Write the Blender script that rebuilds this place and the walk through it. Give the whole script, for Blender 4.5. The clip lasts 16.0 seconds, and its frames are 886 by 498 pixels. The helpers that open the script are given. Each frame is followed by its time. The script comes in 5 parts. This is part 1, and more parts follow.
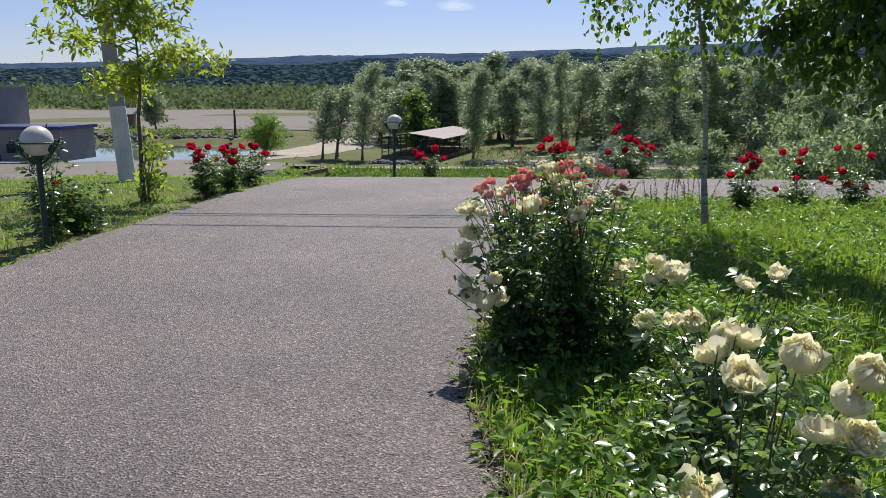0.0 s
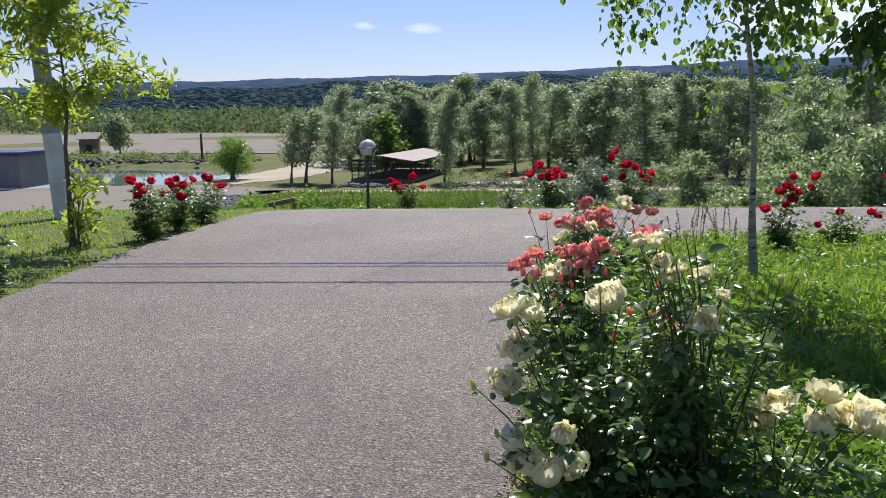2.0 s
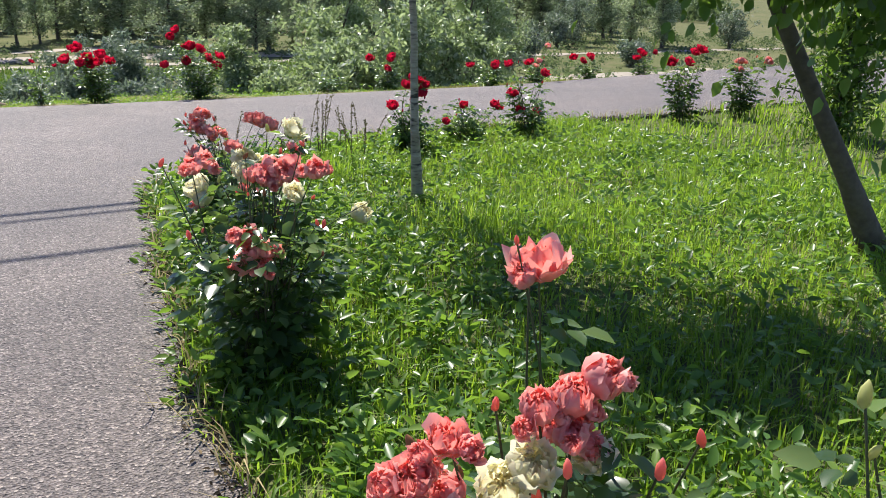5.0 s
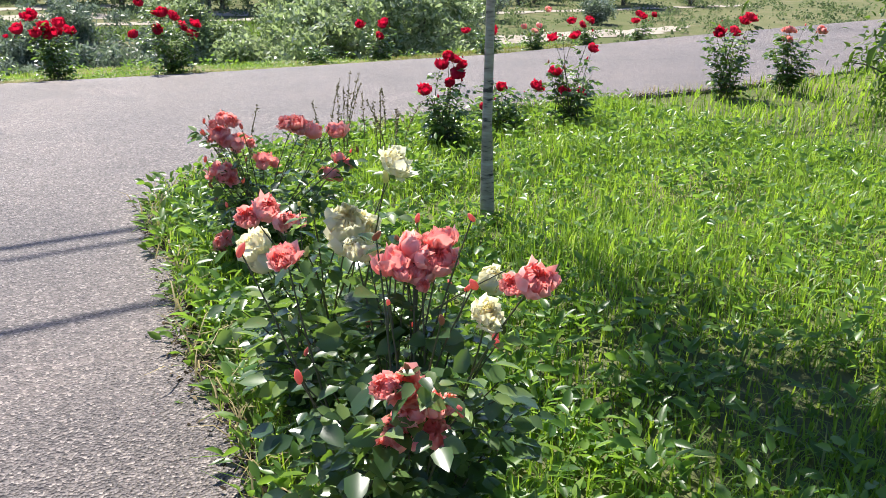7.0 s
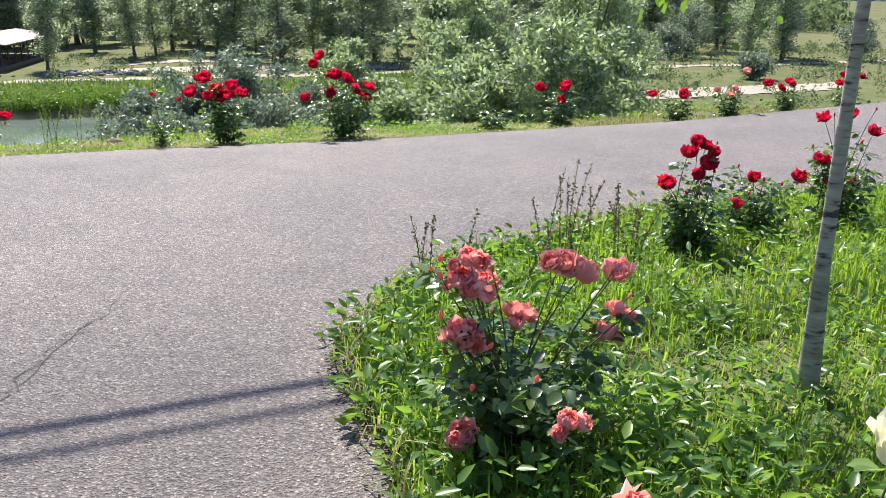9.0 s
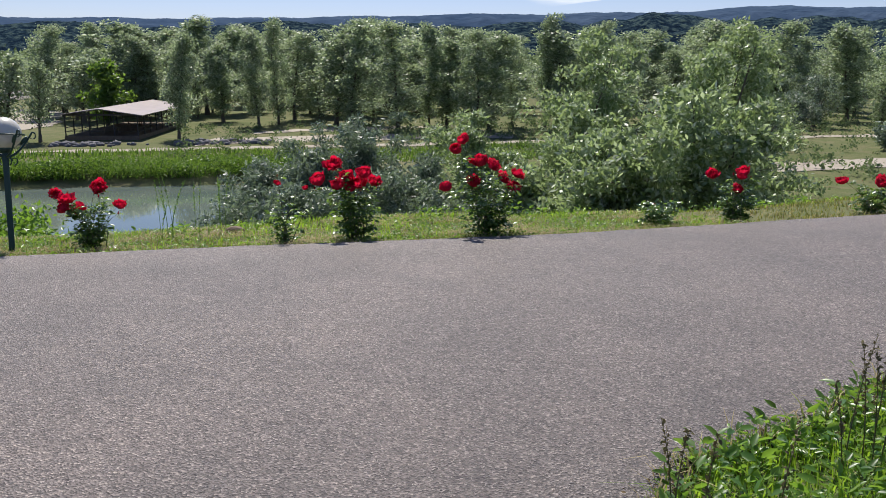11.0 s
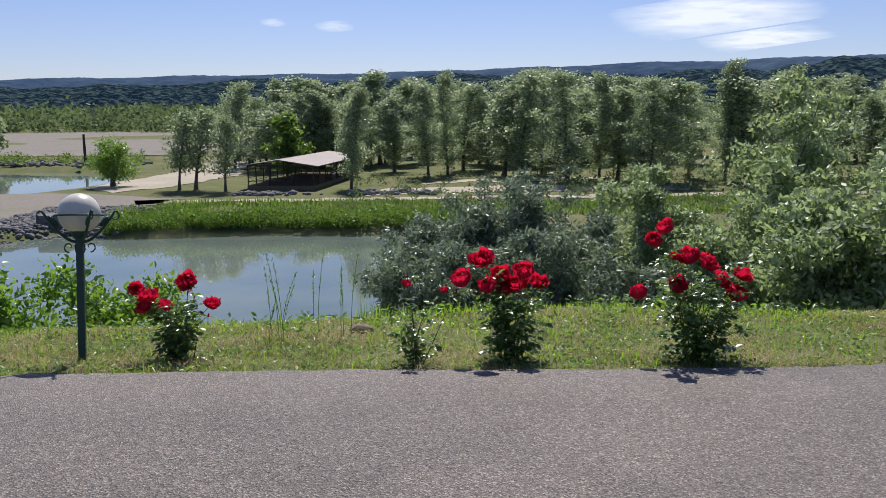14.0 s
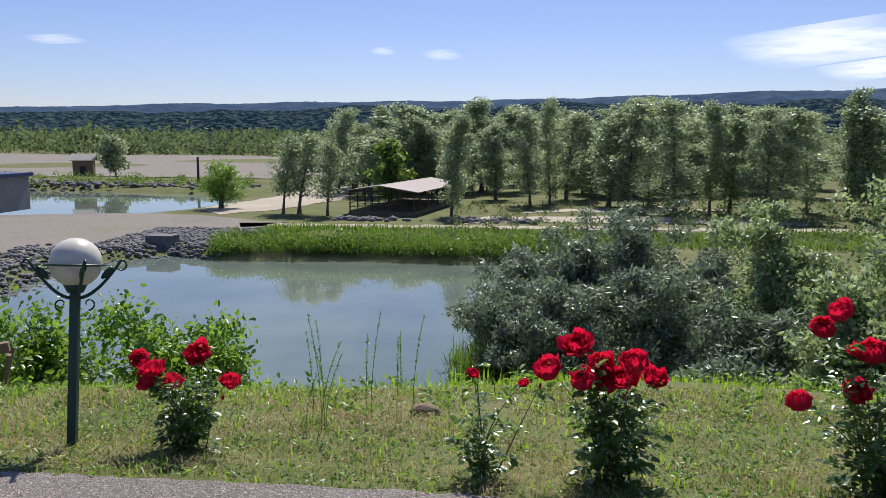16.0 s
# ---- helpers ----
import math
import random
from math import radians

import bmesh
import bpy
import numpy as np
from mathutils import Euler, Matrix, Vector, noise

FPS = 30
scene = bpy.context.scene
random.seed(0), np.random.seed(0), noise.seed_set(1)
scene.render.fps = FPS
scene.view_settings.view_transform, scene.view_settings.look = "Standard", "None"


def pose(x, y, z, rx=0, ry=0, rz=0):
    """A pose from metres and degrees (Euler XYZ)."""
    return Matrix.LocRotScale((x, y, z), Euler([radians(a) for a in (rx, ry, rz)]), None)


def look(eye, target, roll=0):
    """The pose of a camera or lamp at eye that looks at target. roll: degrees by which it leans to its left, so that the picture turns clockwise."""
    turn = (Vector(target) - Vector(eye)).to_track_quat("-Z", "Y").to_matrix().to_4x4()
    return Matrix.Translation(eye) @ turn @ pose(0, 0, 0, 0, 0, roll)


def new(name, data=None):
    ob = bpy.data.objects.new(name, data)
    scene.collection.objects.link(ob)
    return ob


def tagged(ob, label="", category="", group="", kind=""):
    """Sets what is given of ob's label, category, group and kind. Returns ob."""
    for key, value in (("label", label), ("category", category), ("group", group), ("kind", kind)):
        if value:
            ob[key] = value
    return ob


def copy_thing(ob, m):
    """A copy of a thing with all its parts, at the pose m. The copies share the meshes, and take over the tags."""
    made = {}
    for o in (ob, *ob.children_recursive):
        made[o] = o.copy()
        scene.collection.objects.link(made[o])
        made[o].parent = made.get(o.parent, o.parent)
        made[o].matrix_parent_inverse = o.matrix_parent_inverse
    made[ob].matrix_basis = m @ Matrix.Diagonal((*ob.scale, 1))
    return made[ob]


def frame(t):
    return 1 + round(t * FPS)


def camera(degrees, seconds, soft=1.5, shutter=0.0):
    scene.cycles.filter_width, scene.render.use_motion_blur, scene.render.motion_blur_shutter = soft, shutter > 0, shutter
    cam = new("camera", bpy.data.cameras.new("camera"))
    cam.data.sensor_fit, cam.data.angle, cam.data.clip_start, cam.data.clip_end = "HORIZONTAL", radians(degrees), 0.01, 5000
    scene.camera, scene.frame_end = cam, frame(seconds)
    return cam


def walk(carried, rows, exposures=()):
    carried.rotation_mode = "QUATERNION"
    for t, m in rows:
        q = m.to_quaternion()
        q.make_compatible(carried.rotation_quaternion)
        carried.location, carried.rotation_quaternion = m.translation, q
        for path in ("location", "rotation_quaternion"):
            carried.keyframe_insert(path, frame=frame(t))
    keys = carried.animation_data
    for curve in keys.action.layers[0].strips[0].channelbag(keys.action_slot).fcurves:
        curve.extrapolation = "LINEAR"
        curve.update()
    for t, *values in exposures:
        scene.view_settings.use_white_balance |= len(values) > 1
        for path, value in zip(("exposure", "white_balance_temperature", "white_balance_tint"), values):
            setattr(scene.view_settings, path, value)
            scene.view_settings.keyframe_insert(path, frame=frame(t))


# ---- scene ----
cam = camera(56.6, 16.0, 0.75)
PATH = [
    (0, (0.440, 0.302, 1.048), (0.255, 2.257, 0.674), -0.19),
    (0.5, (0.400, 0.768, 1.031), (0.216, 2.727, 0.674), -0.19),
    (1, (0.349, 1.202, 1.033), (0.182, 3.163, 0.681), -0.17),
    (1.5, (0.213, 1.627, 1.059), (0.074, 3.591, 0.713), -0.54),
    (2, (0.109, 1.996, 1.057), (-0.006, 3.966, 0.733), -0.62),
    (2.5, (0.006, 2.392, 1.087), (-0.058, 4.369, 0.790), -0.36),
    (3, (-0.102, 2.793, 1.099), (-0.036, 4.769, 0.799), -0.31),
    (3.5, (-0.136, 3.170, 1.081), (0.154, 5.117, 0.723), -0.07),
    (4, (-0.120, 3.526, 1.076), (0.448, 5.389, 0.623), 0.40),
    (6.5, (-0.234, 5.214, 1.070), (0.816, 6.757, 0.351), 1.63),
    (7, (-0.171, 5.580, 1.094), (0.822, 7.168, 0.392), 1.40),
    (7.5, (-0.142, 5.926, 1.083), (0.773, 7.567, 0.398), 1.05),
    (8, (-0.178, 6.279, 1.106), (0.647, 7.978, 0.448), 0.68),
    (8.5, (-0.119, 6.662, 1.116), (0.638, 8.406, 0.493), 0.82),
    (9, (-0.077, 7.030, 1.110), (0.644, 8.798, 0.515), 0.88),
    (9.5, (-0.111, 7.452, 1.130), (0.567, 9.249, 0.572), 0.93),
    (10, (-0.094, 7.862, 1.133), (0.516, 9.696, 0.619), 0.85),
    (12.5, (0.132, 9.879, 1.193), (0.431, 11.818, 0.807), -0.46),
    (13, (0.212, 10.277, 1.198), (0.433, 12.229, 0.822), -0.54),
    (13.5, (0.349, 10.686, 1.226), (0.507, 12.648, 0.871), -0.40),
    (14, (0.408, 11.092, 1.221), (0.501, 13.062, 0.893), -0.37),
    (14.5, (0.464, 11.494, 1.237), (0.470, 13.471, 0.934), -0.13),
    (15, (0.584, 11.917, 1.251), (0.519, 13.897, 0.975), 0.35),
    (15.5, (0.622, 12.317, 1.234), (0.511, 14.296, 0.971), 0.39),
    (16, (0.592, 12.730, 1.247), (0.441, 14.707, 0.983), 0.33),
]
EXPOSURE = [(0, 0.2), (1.2, 0.26), (2, 0.38), (2.7, 0.3), (3.5, 0.24), (4, 0.34), (6.5, 1.05), (8, 1.06), (9, 1.02), (9.5, 0.94), (10, 0.66), (12.5, 0.18), (14, 0.2), (16, 0.3)]
walk(cam, [(t, look(eye, target, roll)) for t, eye, target, roll in PATH], EXPOSURE)

# ---- sky and sun ----
SUN_EL, SUN_AZ = 53.0, 3.0
world = bpy.data.worlds.new("sky")
scene.world = world
world.use_nodes = True
wn = world.node_tree.nodes
sky = wn.new("ShaderNodeTexSky")
sky.sky_type, sky.sun_disc = "NISHITA", False
sky.sun_elevation, sky.sun_rotation = radians(SUN_EL), radians(SUN_AZ)
sky.altitude, sky.air_density, sky.dust_density, sky.ozone_density = 200, 1.0, 0.25, 1.3
tint = wn.new("ShaderNodeMix")
tint.data_type, tint.blend_type = "RGBA", "MULTIPLY"
tint.inputs[0].default_value, tint.inputs[7].default_value = 1.0, (0.9, 0.93, 1.27, 1)
world.node_tree.links.new(sky.outputs[0], tint.inputs[6])
world.node_tree.links.new(tint.outputs[2], wn["Background"].inputs[0])
wn["Background"].inputs[1].default_value = 0.069
sun_data = bpy.data.lights.new("sun", "SUN")
sun_data.energy, sun_data.angle, sun_data.color = 5.0, radians(0.53), (1.0, 0.95, 0.87)
sun = new("sun", sun_data)
to_sun = Vector((math.sin(radians(SUN_AZ)) * math.cos(radians(SUN_EL)), math.cos(radians(SUN_AZ)) * math.cos(radians(SUN_EL)), math.sin(radians(SUN_EL))))
sun.matrix_world = look(to_sun * 80, (0, 0, 0))


# ---- materials ----
def material(name):
    m = bpy.data.materials.new(name)
    m.use_nodes = True
    nt = m.node_tree
    return m, nt.nodes, nt.links, nt.nodes["Principled BSDF"], nt.nodes["Material Output"]


def ramp(nodes, stops):
    r = nodes.new("ShaderNodeValToRGB")
    e = r.color_ramp.elements
    while len(e) < len(stops):
        e.new(0.5)
    for k, (p, c) in enumerate(stops):
        e[k].position, e[k].color = p, (*c, 1)
    return r


def noise_tex(nodes, links, co, scale, detail=4, rough=0.6):
    n = nodes.new("ShaderNodeTexNoise")
    n.inputs["Scale"].default_value, n.inputs["Detail"].default_value, n.inputs["Roughness"].default_value = scale, detail, rough
    links.new(co, n.inputs["Vector"])
    return n


def mixed(nodes, links, a, b, fac, kind="MIX"):
    m = nodes.new("ShaderNodeMix")
    m.data_type, m.blend_type = "RGBA", kind
    links.new(a, m.inputs[6])
    links.new(b, m.inputs[7])
    if isinstance(fac, float):
        m.inputs[0].default_value = fac
    else:
        links.new(fac, m.inputs[0])
    return m.outputs[2]


def surface(name, fine, coarse, fine_scale, coarse_scale, rough=0.8, bump=0.3, depth=0.01, metal=0.0, weight=0.5, spec=0.4):
    """Two scales of variation: fine grain and coarse patches, mixed, with relief from the grain."""
    m, n, l, p, out = material(name)
    co = n.new("ShaderNodeTexCoord").outputs["Object"]
    a, b = noise_tex(n, l, co, fine_scale), noise_tex(n, l, co, coarse_scale, 5)
    ra, rb = ramp(n, fine), ramp(n, coarse)
    l.new(a.outputs[0], ra.inputs[0])
    l.new(b.outputs[0], rb.inputs[0])
    l.new(mixed(n, l, ra.outputs[0], rb.outputs[0], weight), p.inputs["Base Color"])
    p.inputs["Roughness"].default_value, p.inputs["Metallic"].default_value, p.inputs["Specular IOR Level"].default_value = rough, metal, spec
    bm_ = n.new("ShaderNodeBump")
    bm_.inputs["Strength"].default_value, bm_.inputs["Distance"].default_value = bump, depth
    l.new(a.outputs[0], bm_.inputs["Height"])
    l.new(bm_.outputs[0], p.inputs["Normal"])
    return m


def leafy(name, stops, through_col, trans=0.4, rough=0.45, spec=0.4):
    """Leaves, petals, blades: each island its own tone; light shines through."""
    m, n, l, p, out = material(name)
    geo = n.new("ShaderNodeNewGeometry")
    r = ramp(n, stops)
    l.new(geo.outputs["Random Per Island"], r.inputs[0])
    l.new(r.outputs[0], p.inputs["Base Color"])
    p.inputs["Roughness"].default_value, p.inputs["Specular IOR Level"].default_value = rough, spec
    t = n.new("ShaderNodeBsdfTranslucent")
    rgb = n.new("ShaderNodeRGB")
    rgb.outputs[0].default_value = (*through_col, 1)
    l.new(mixed(n, l, r.outputs[0], rgb.outputs[0], 0.6), t.inputs[0])
    mx = n.new("ShaderNodeMixShader")
    mx.inputs[0].default_value = trans
    l.new(p.outputs[0], mx.inputs[1])
    l.new(t.outputs[0], mx.inputs[2])
    l.new(mx.outputs[0], out.inputs[0])
    return m


def petal(name, stops, through_col):
    m, n, l, p, out = material(name)
    co = n.new("ShaderNodeTexCoord").outputs["Object"]
    ln = n.new("ShaderNodeVectorMath")
    ln.operation = "LENGTH"
    l.new(co, ln.inputs[0])
    mul = n.new("ShaderNodeMath")
    mul.operation = "MULTIPLY"
    mul.inputs[1].default_value = 13.0
    l.new(ln.outputs["Value"], mul.inputs[0])
    r = ramp(n, stops)
    ns = noise_tex(n, l, co, 60.0, 3)
    add = n.new("ShaderNodeMath")
    add.operation = "MULTIPLY_ADD"
    add.inputs[1].default_value, add.inputs[2].default_value = 0.35, -0.17
    l.new(ns.outputs[0], add.inputs[0])
    s2 = n.new("ShaderNodeMath")
    l.new(mul.outputs[0], s2.inputs[0])
    l.new(add.outputs[0], s2.inputs[1])
    l.new(s2.outputs[0], r.inputs[0])
    l.new(r.outputs[0], p.inputs["Base Color"])
    p.inputs["Roughness"].default_value, p.inputs["Specular IOR Level"].default_value = 0.6, 0.25
    t = n.new("ShaderNodeBsdfTranslucent")
    rgb = n.new("ShaderNodeRGB")
    rgb.outputs[0].default_value = (*through_col, 1)
    l.new(rgb.outputs[0], t.inputs[0])
    mx = n.new("ShaderNodeMixShader")
    mx.inputs[0].default_value = 0.42
    l.new(p.outputs[0], mx.inputs[1])
    l.new(t.outputs[0], mx.inputs[2])
    l.new(mx.outputs[0], out.inputs[0])
    return m


def asphalt_material():
    m, n, l, p, out = material("weathered_asphalt")
    co = n.new("ShaderNodeTexCoord").outputs["Object"]
    v = n.new("ShaderNodeTexVoronoi")
    v.inputs["Scale"].default_value = 106.0
    l.new(co, v.inputs["Vector"])
    sep = n.new("ShaderNodeSeparateColor")
    l.new(v.outputs["Color"], sep.inputs[0])
    chips = ramp(n, [(0.0, (0.022, 0.02, 0.019)), (0.45, (0.14, 0.123, 0.116)), (0.84, (0.24, 0.213, 0.2)), (1.0, (0.52, 0.47, 0.43))])
    l.new(sep.outputs[0], chips.inputs[0])
    mid = noise_tex(n, l, co, 14.0, 6, 0.7)
    rm = ramp(n, [(0.3, (0.09, 0.08, 0.078)), (0.7, (0.2, 0.18, 0.172))])
    l.new(mid.outputs[0], rm.inputs[0])
    big = noise_tex(n, l, co, 0.55, 5, 0.65)
    rb = ramp(n, [(0.3, (0.7, 0.665, 0.65)), (0.5, (0.94, 0.885, 0.845)), (0.72, (1.2, 1.11, 1.04))])
    l.new(big.outputs[0], rb.inputs[0])
    c = mixed(n, l, chips.outputs[0], rm.outputs[0], 0.36)
    c = mixed(n, l, c, rb.outputs[0], 1.0, "MULTIPLY")
    l.new(c, p.inputs["Base Color"])
    p.inputs["Roughness"].default_value, p.inputs["Specular IOR Level"].default_value = 0.62, 0.5
    b = n.new("ShaderNodeBump")
    b.inputs["Strength"].default_value, b.inputs["Distance"].default_value = 0.95, 0.01
    l.new(v.outputs["Distance"], b.inputs["Height"])
    b2 = n.new("ShaderNodeBump")
    b2.inputs["Strength"].default_value, b2.inputs["Distance"].default_value = 0.4, 0.02
    l.new(mid.outputs[0], b2.inputs["Height"])
    l.new(b.outputs[0], b2.inputs["Normal"])
    l.new(b2.outputs[0], p.inputs["Normal"])
    return m


def ground_material():
    m, n, l, p, out = material("meadow_soil")
    co = n.new("ShaderNodeTexCoord").outputs["Object"]
    fine = noise_tex(n, l, co, 9.0, 6, 0.7)
    mid = noise_tex(n, l, co, 0.35, 6, 0.65)
    big = noise_tex(n, l, co, 0.02, 5, 0.6)
    g = ramp(n, [(0.3, (0.045, 0.05, 0.022)), (0.5, (0.1, 0.1, 0.045)), (0.72, (0.22, 0.175, 0.11))])
    d = ramp(n, [(0.38, (0.08, 0.1, 0.032)), (0.5, (0.125, 0.135, 0.055)), (0.62, (0.24, 0.19, 0.12))])
    e = ramp(n, [(0.38, (0.1, 0.14, 0.045)), (0.62, (0.18, 0.19, 0.09))])
    l.new(fine.outputs[0], g.inputs[0])
    l.new(mid.outputs[0], d.inputs[0])
    l.new(big.outputs[0], e.inputs[0])
    c = mixed(n, l, g.outputs[0], d.outputs[0], 0.5)
    c = mixed(n, l, c, e.outputs[0], 0.35)
    l.new(c, p.inputs["Base Color"])
    p.inputs["Roughness"].default_value, p.inputs["Specular IOR Level"].default_value = 0.95, 0.1
    b = n.new("ShaderNodeBump")
    b.inputs["Strength"].default_value, b.inputs["Distance"].default_value = 0.6, 0.03
    l.new(fine.outputs[0], b.inputs["Height"])
    l.new(b.outputs[0], p.inputs["Normal"])
    return m


def water_material():
    m, n, l, p, out = material("pond_water")
    co = n.new("ShaderNodeTexCoord").outputs["Object"]
    a = noise_tex(n, l, co, 0.12, 3)
    r = ramp(n, [(0.35, (0.11, 0.145, 0.13)), (0.65, (0.16, 0.19, 0.16))])
    l.new(a.outputs[0], r.inputs[0])
    l.new(r.outputs[0], p.inputs["Base Color"])
    p.inputs["Roughness"].default_value, p.inputs["IOR"].default_value = 0.03, 1.33
    w = noise_tex(n, l, co, 2.2, 3)
    b = n.new("ShaderNodeBump")
    b.inputs["Strength"].default_value, b.inputs["Distance"].default_value = 0.05, 0.02
    l.new(w.outputs[0], b.inputs["Height"])
    l.new(b.outputs[0], p.inputs["Normal"])
    return m


ASPHALT, SOIL, WATER = asphalt_material(), ground_material(), water_material()
DIRT = surface("pale_dirt", [(0.3, (0.26, 0.22, 0.17)), (0.7, (0.42, 0.37, 0.30))], [(0.35, (0.30, 0.26, 0.2)), (0.65, (0.44, 0.39, 0.32))], 3.0, 0.15, 0.95, 0.5, 0.03)
GRAVEL = surface("pinkish_gravel", [(0.3, (0.11, 0.098, 0.088)), (0.7, (0.24, 0.212, 0.19))], [(0.3, (0.14, 0.124, 0.1)), (0.5, (0.215, 0.188, 0.165)), (0.7, (0.16, 0.165, 0.09))], 2.5, 0.09, 0.95, 0.6, 0.05)
ROCK = surface("grey_rubble", [(0.3, (0.07, 0.07, 0.078)), (0.7, (0.22, 0.215, 0.225))], [(0.3, (0.1, 0.1, 0.11)), (0.7, (0.22, 0.21, 0.205))], 3.0, 0.5, 0.9, 0.5, 0.03)
CRACKFILL = surface("crack_dirt", [(0.3, (0.03, 0.028, 0.026)), (0.7, (0.07, 0.06, 0.055))], [(0.3, (0.03, 0.03, 0.03)), (0.7, (0.08, 0.07, 0.06))], 40, 4)
CONCRETE = surface("raw_concrete", [(0.3, (0.27, 0.26, 0.25)), (0.7, (0.38, 0.37, 0.35))], [(0.3, (0.25, 0.24, 0.23)), (0.7, (0.4, 0.38, 0.36))], 12, 0.8, 0.9, 0.25)
OLDWALL = surface("grey_render", [(0.3, (0.2, 0.195, 0.2)), (0.7, (0.29, 0.28, 0.28))], [(0.3, (0.19, 0.185, 0.19)), (0.7, (0.3, 0.29, 0.29))], 3, 0.4, 0.9, 0.25)
WHITEWASH = surface("chalky_whitewash", [(0.3, (0.55, 0.55, 0.53)), (0.7, (0.74, 0.73, 0.7))], [(0.35, (0.4, 0.4, 0.38)), (0.6, (0.72, 0.72, 0.7))], 18, 2.5, 0.85, 0.25)
GREENPAINT = surface("dark_green_paint", [(0.3, (0.012, 0.045, 0.035)), (0.7, (0.02, 0.065, 0.05))], [(0.35, (0.01, 0.04, 0.032)), (0.7, (0.03, 0.06, 0.045))], 30, 4, 0.42, 0.15, 0.002)
OPAL = surface("opal_glass_globe", [(0.3, (0.6, 0.57, 0.5)), (0.7, (0.67, 0.64, 0.57))], [(0.35, (0.55, 0.52, 0.44)), (0.65, (0.68, 0.66, 0.59))], 20, 5, 0.3, 0.03, 0.002)
DARKSTEEL = surface("dark_steel", [(0.3, (0.03, 0.028, 0.028)), (0.7, (0.06, 0.055, 0.05))], [(0.3, (0.03, 0.03, 0.03)), (0.7, (0.08, 0.06, 0.05))], 20, 2, 0.6, 0.2)
ROOFSHEET = surface("brown_metal_roof", [(0.3, (0.20, 0.165, 0.16)), (0.7, (0.26, 0.22, 0.21))], [(0.3, (0.18, 0.15, 0.15)), (0.7, (0.3, 0.25, 0.24))], 4, 0.5, 0.42, 0.1, 0.01, 0.3)
BLUETRIM = surface("blue_roof_edge", [(0.3, (0.03, 0.045, 0.13)), (0.7, (0.045, 0.06, 0.17))], [(0.3, (0.03, 0.04, 0.12)), (0.7, (0.05, 0.07, 0.18))], 5, 0.7, 0.5)
DARKROOM = surface("dark_interior", [(0.3, (0.02, 0.02, 0.02)), (0.7, (0.04, 0.035, 0.03))], [(0.3, (0.02, 0.02, 0.02)), (0.7, (0.04, 0.04, 0.04))], 3, 0.5)
WOOD = surface("weathered_wood", [(0.3, (0.12, 0.08, 0.05)), (0.7, (0.24, 0.17, 0.11))], [(0.3, (0.13, 0.09, 0.06)), (0.7, (0.25, 0.19, 0.13))], 14, 2, 0.8)
BARK = surface("grey_brown_bark", [(0.3, (0.06, 0.05, 0.038)), (0.7, (0.17, 0.145, 0.115))], [(0.3, (0.08, 0.065, 0.05)), (0.7, (0.16, 0.14, 0.11))], 22, 3, 0.9, 0.6, 0.01)
WIRE = surface("black_cable", [(0.3, (0.015, 0.015, 0.015)), (0.7, (0.03, 0.03, 0.03))], [(0.3, (0.015, 0.015, 0.015)), (0.7, (0.03, 0.03, 0.03))], 5, 1, 0.5)


def birch_bark():
    m, n, l, p, out = material("pale_birch_bark")
    co = n.new("ShaderNodeTexCoord").outputs["Object"]
    mp = n.new("ShaderNodeMapping")
    mp.inputs["Scale"].default_value = (6, 6, 26)
    l.new(co, mp.inputs[0])
    a = noise_tex(n, l, mp.outputs[0], 1.6, 4)
    r = ramp(n, [(0.36, (0.05, 0.045, 0.04)), (0.45, (0.36, 0.33, 0.27)), (0.7, (0.56, 0.53, 0.45))])
    l.new(a.outputs[0], r.inputs[0])
    b = noise_tex(n, l, co, 3.0, 4)
    rb = ramp(n, [(0.35, (0.6, 0.6, 0.5)), (0.65, (1.0, 1.0, 1.0))])
    l.new(b.outputs[0], rb.inputs[0])
    l.new(mixed(n, l, r.outputs[0], rb.outputs[0], 1.0, "MULTIPLY"), p.inputs["Base Color"])
    p.inputs["Roughness"].default_value = 0.75
    bp = n.new("ShaderNodeBump")
    bp.inputs["Strength"].default_value, bp.inputs["Distance"].default_value = 0.4, 0.01
    l.new(a.outputs[0], bp.inputs["Height"])
    l.new(bp.outputs[0], p.inputs["Normal"])
    return m


BIRCHBARK = birch_bark()
ROSELEAF = leafy("rose_leaf", [(0.0, (0.022, 0.05, 0.02)), (0.55, (0.055, 0.11, 0.04)), (1.0, (0.15, 0.22, 0.07))], (0.3, 0.5, 0.06), 0.36, 0.27, 0.65)
FRESHLEAF = leafy("fresh_rose_leaf", [(0.0, (0.05, 0.095, 0.03)), (0.55, (0.115, 0.195, 0.06)), (1.0, (0.24, 0.33, 0.1))], (0.5, 0.74, 0.1), 0.38, 0.3, 0.6)
ROSESTEM = surface("rose_cane", [(0.3, (0.05, 0.07, 0.025)), (0.7, (0.10, 0.11, 0.04))], [(0.3, (0.08, 0.05, 0.03)), (0.7, (0.07, 0.1, 0.03))], 30, 5, 0.6)
GRASS = leafy("lush_grass", [(0.0, (0.07, 0.16, 0.02)), (0.6, (0.15, 0.28, 0.04)), (0.92, (0.25, 0.36, 0.07)), (1.0, (0.4, 0.38, 0.17))], (0.52, 0.76, 0.04), 0.5, 0.45, 0.35)
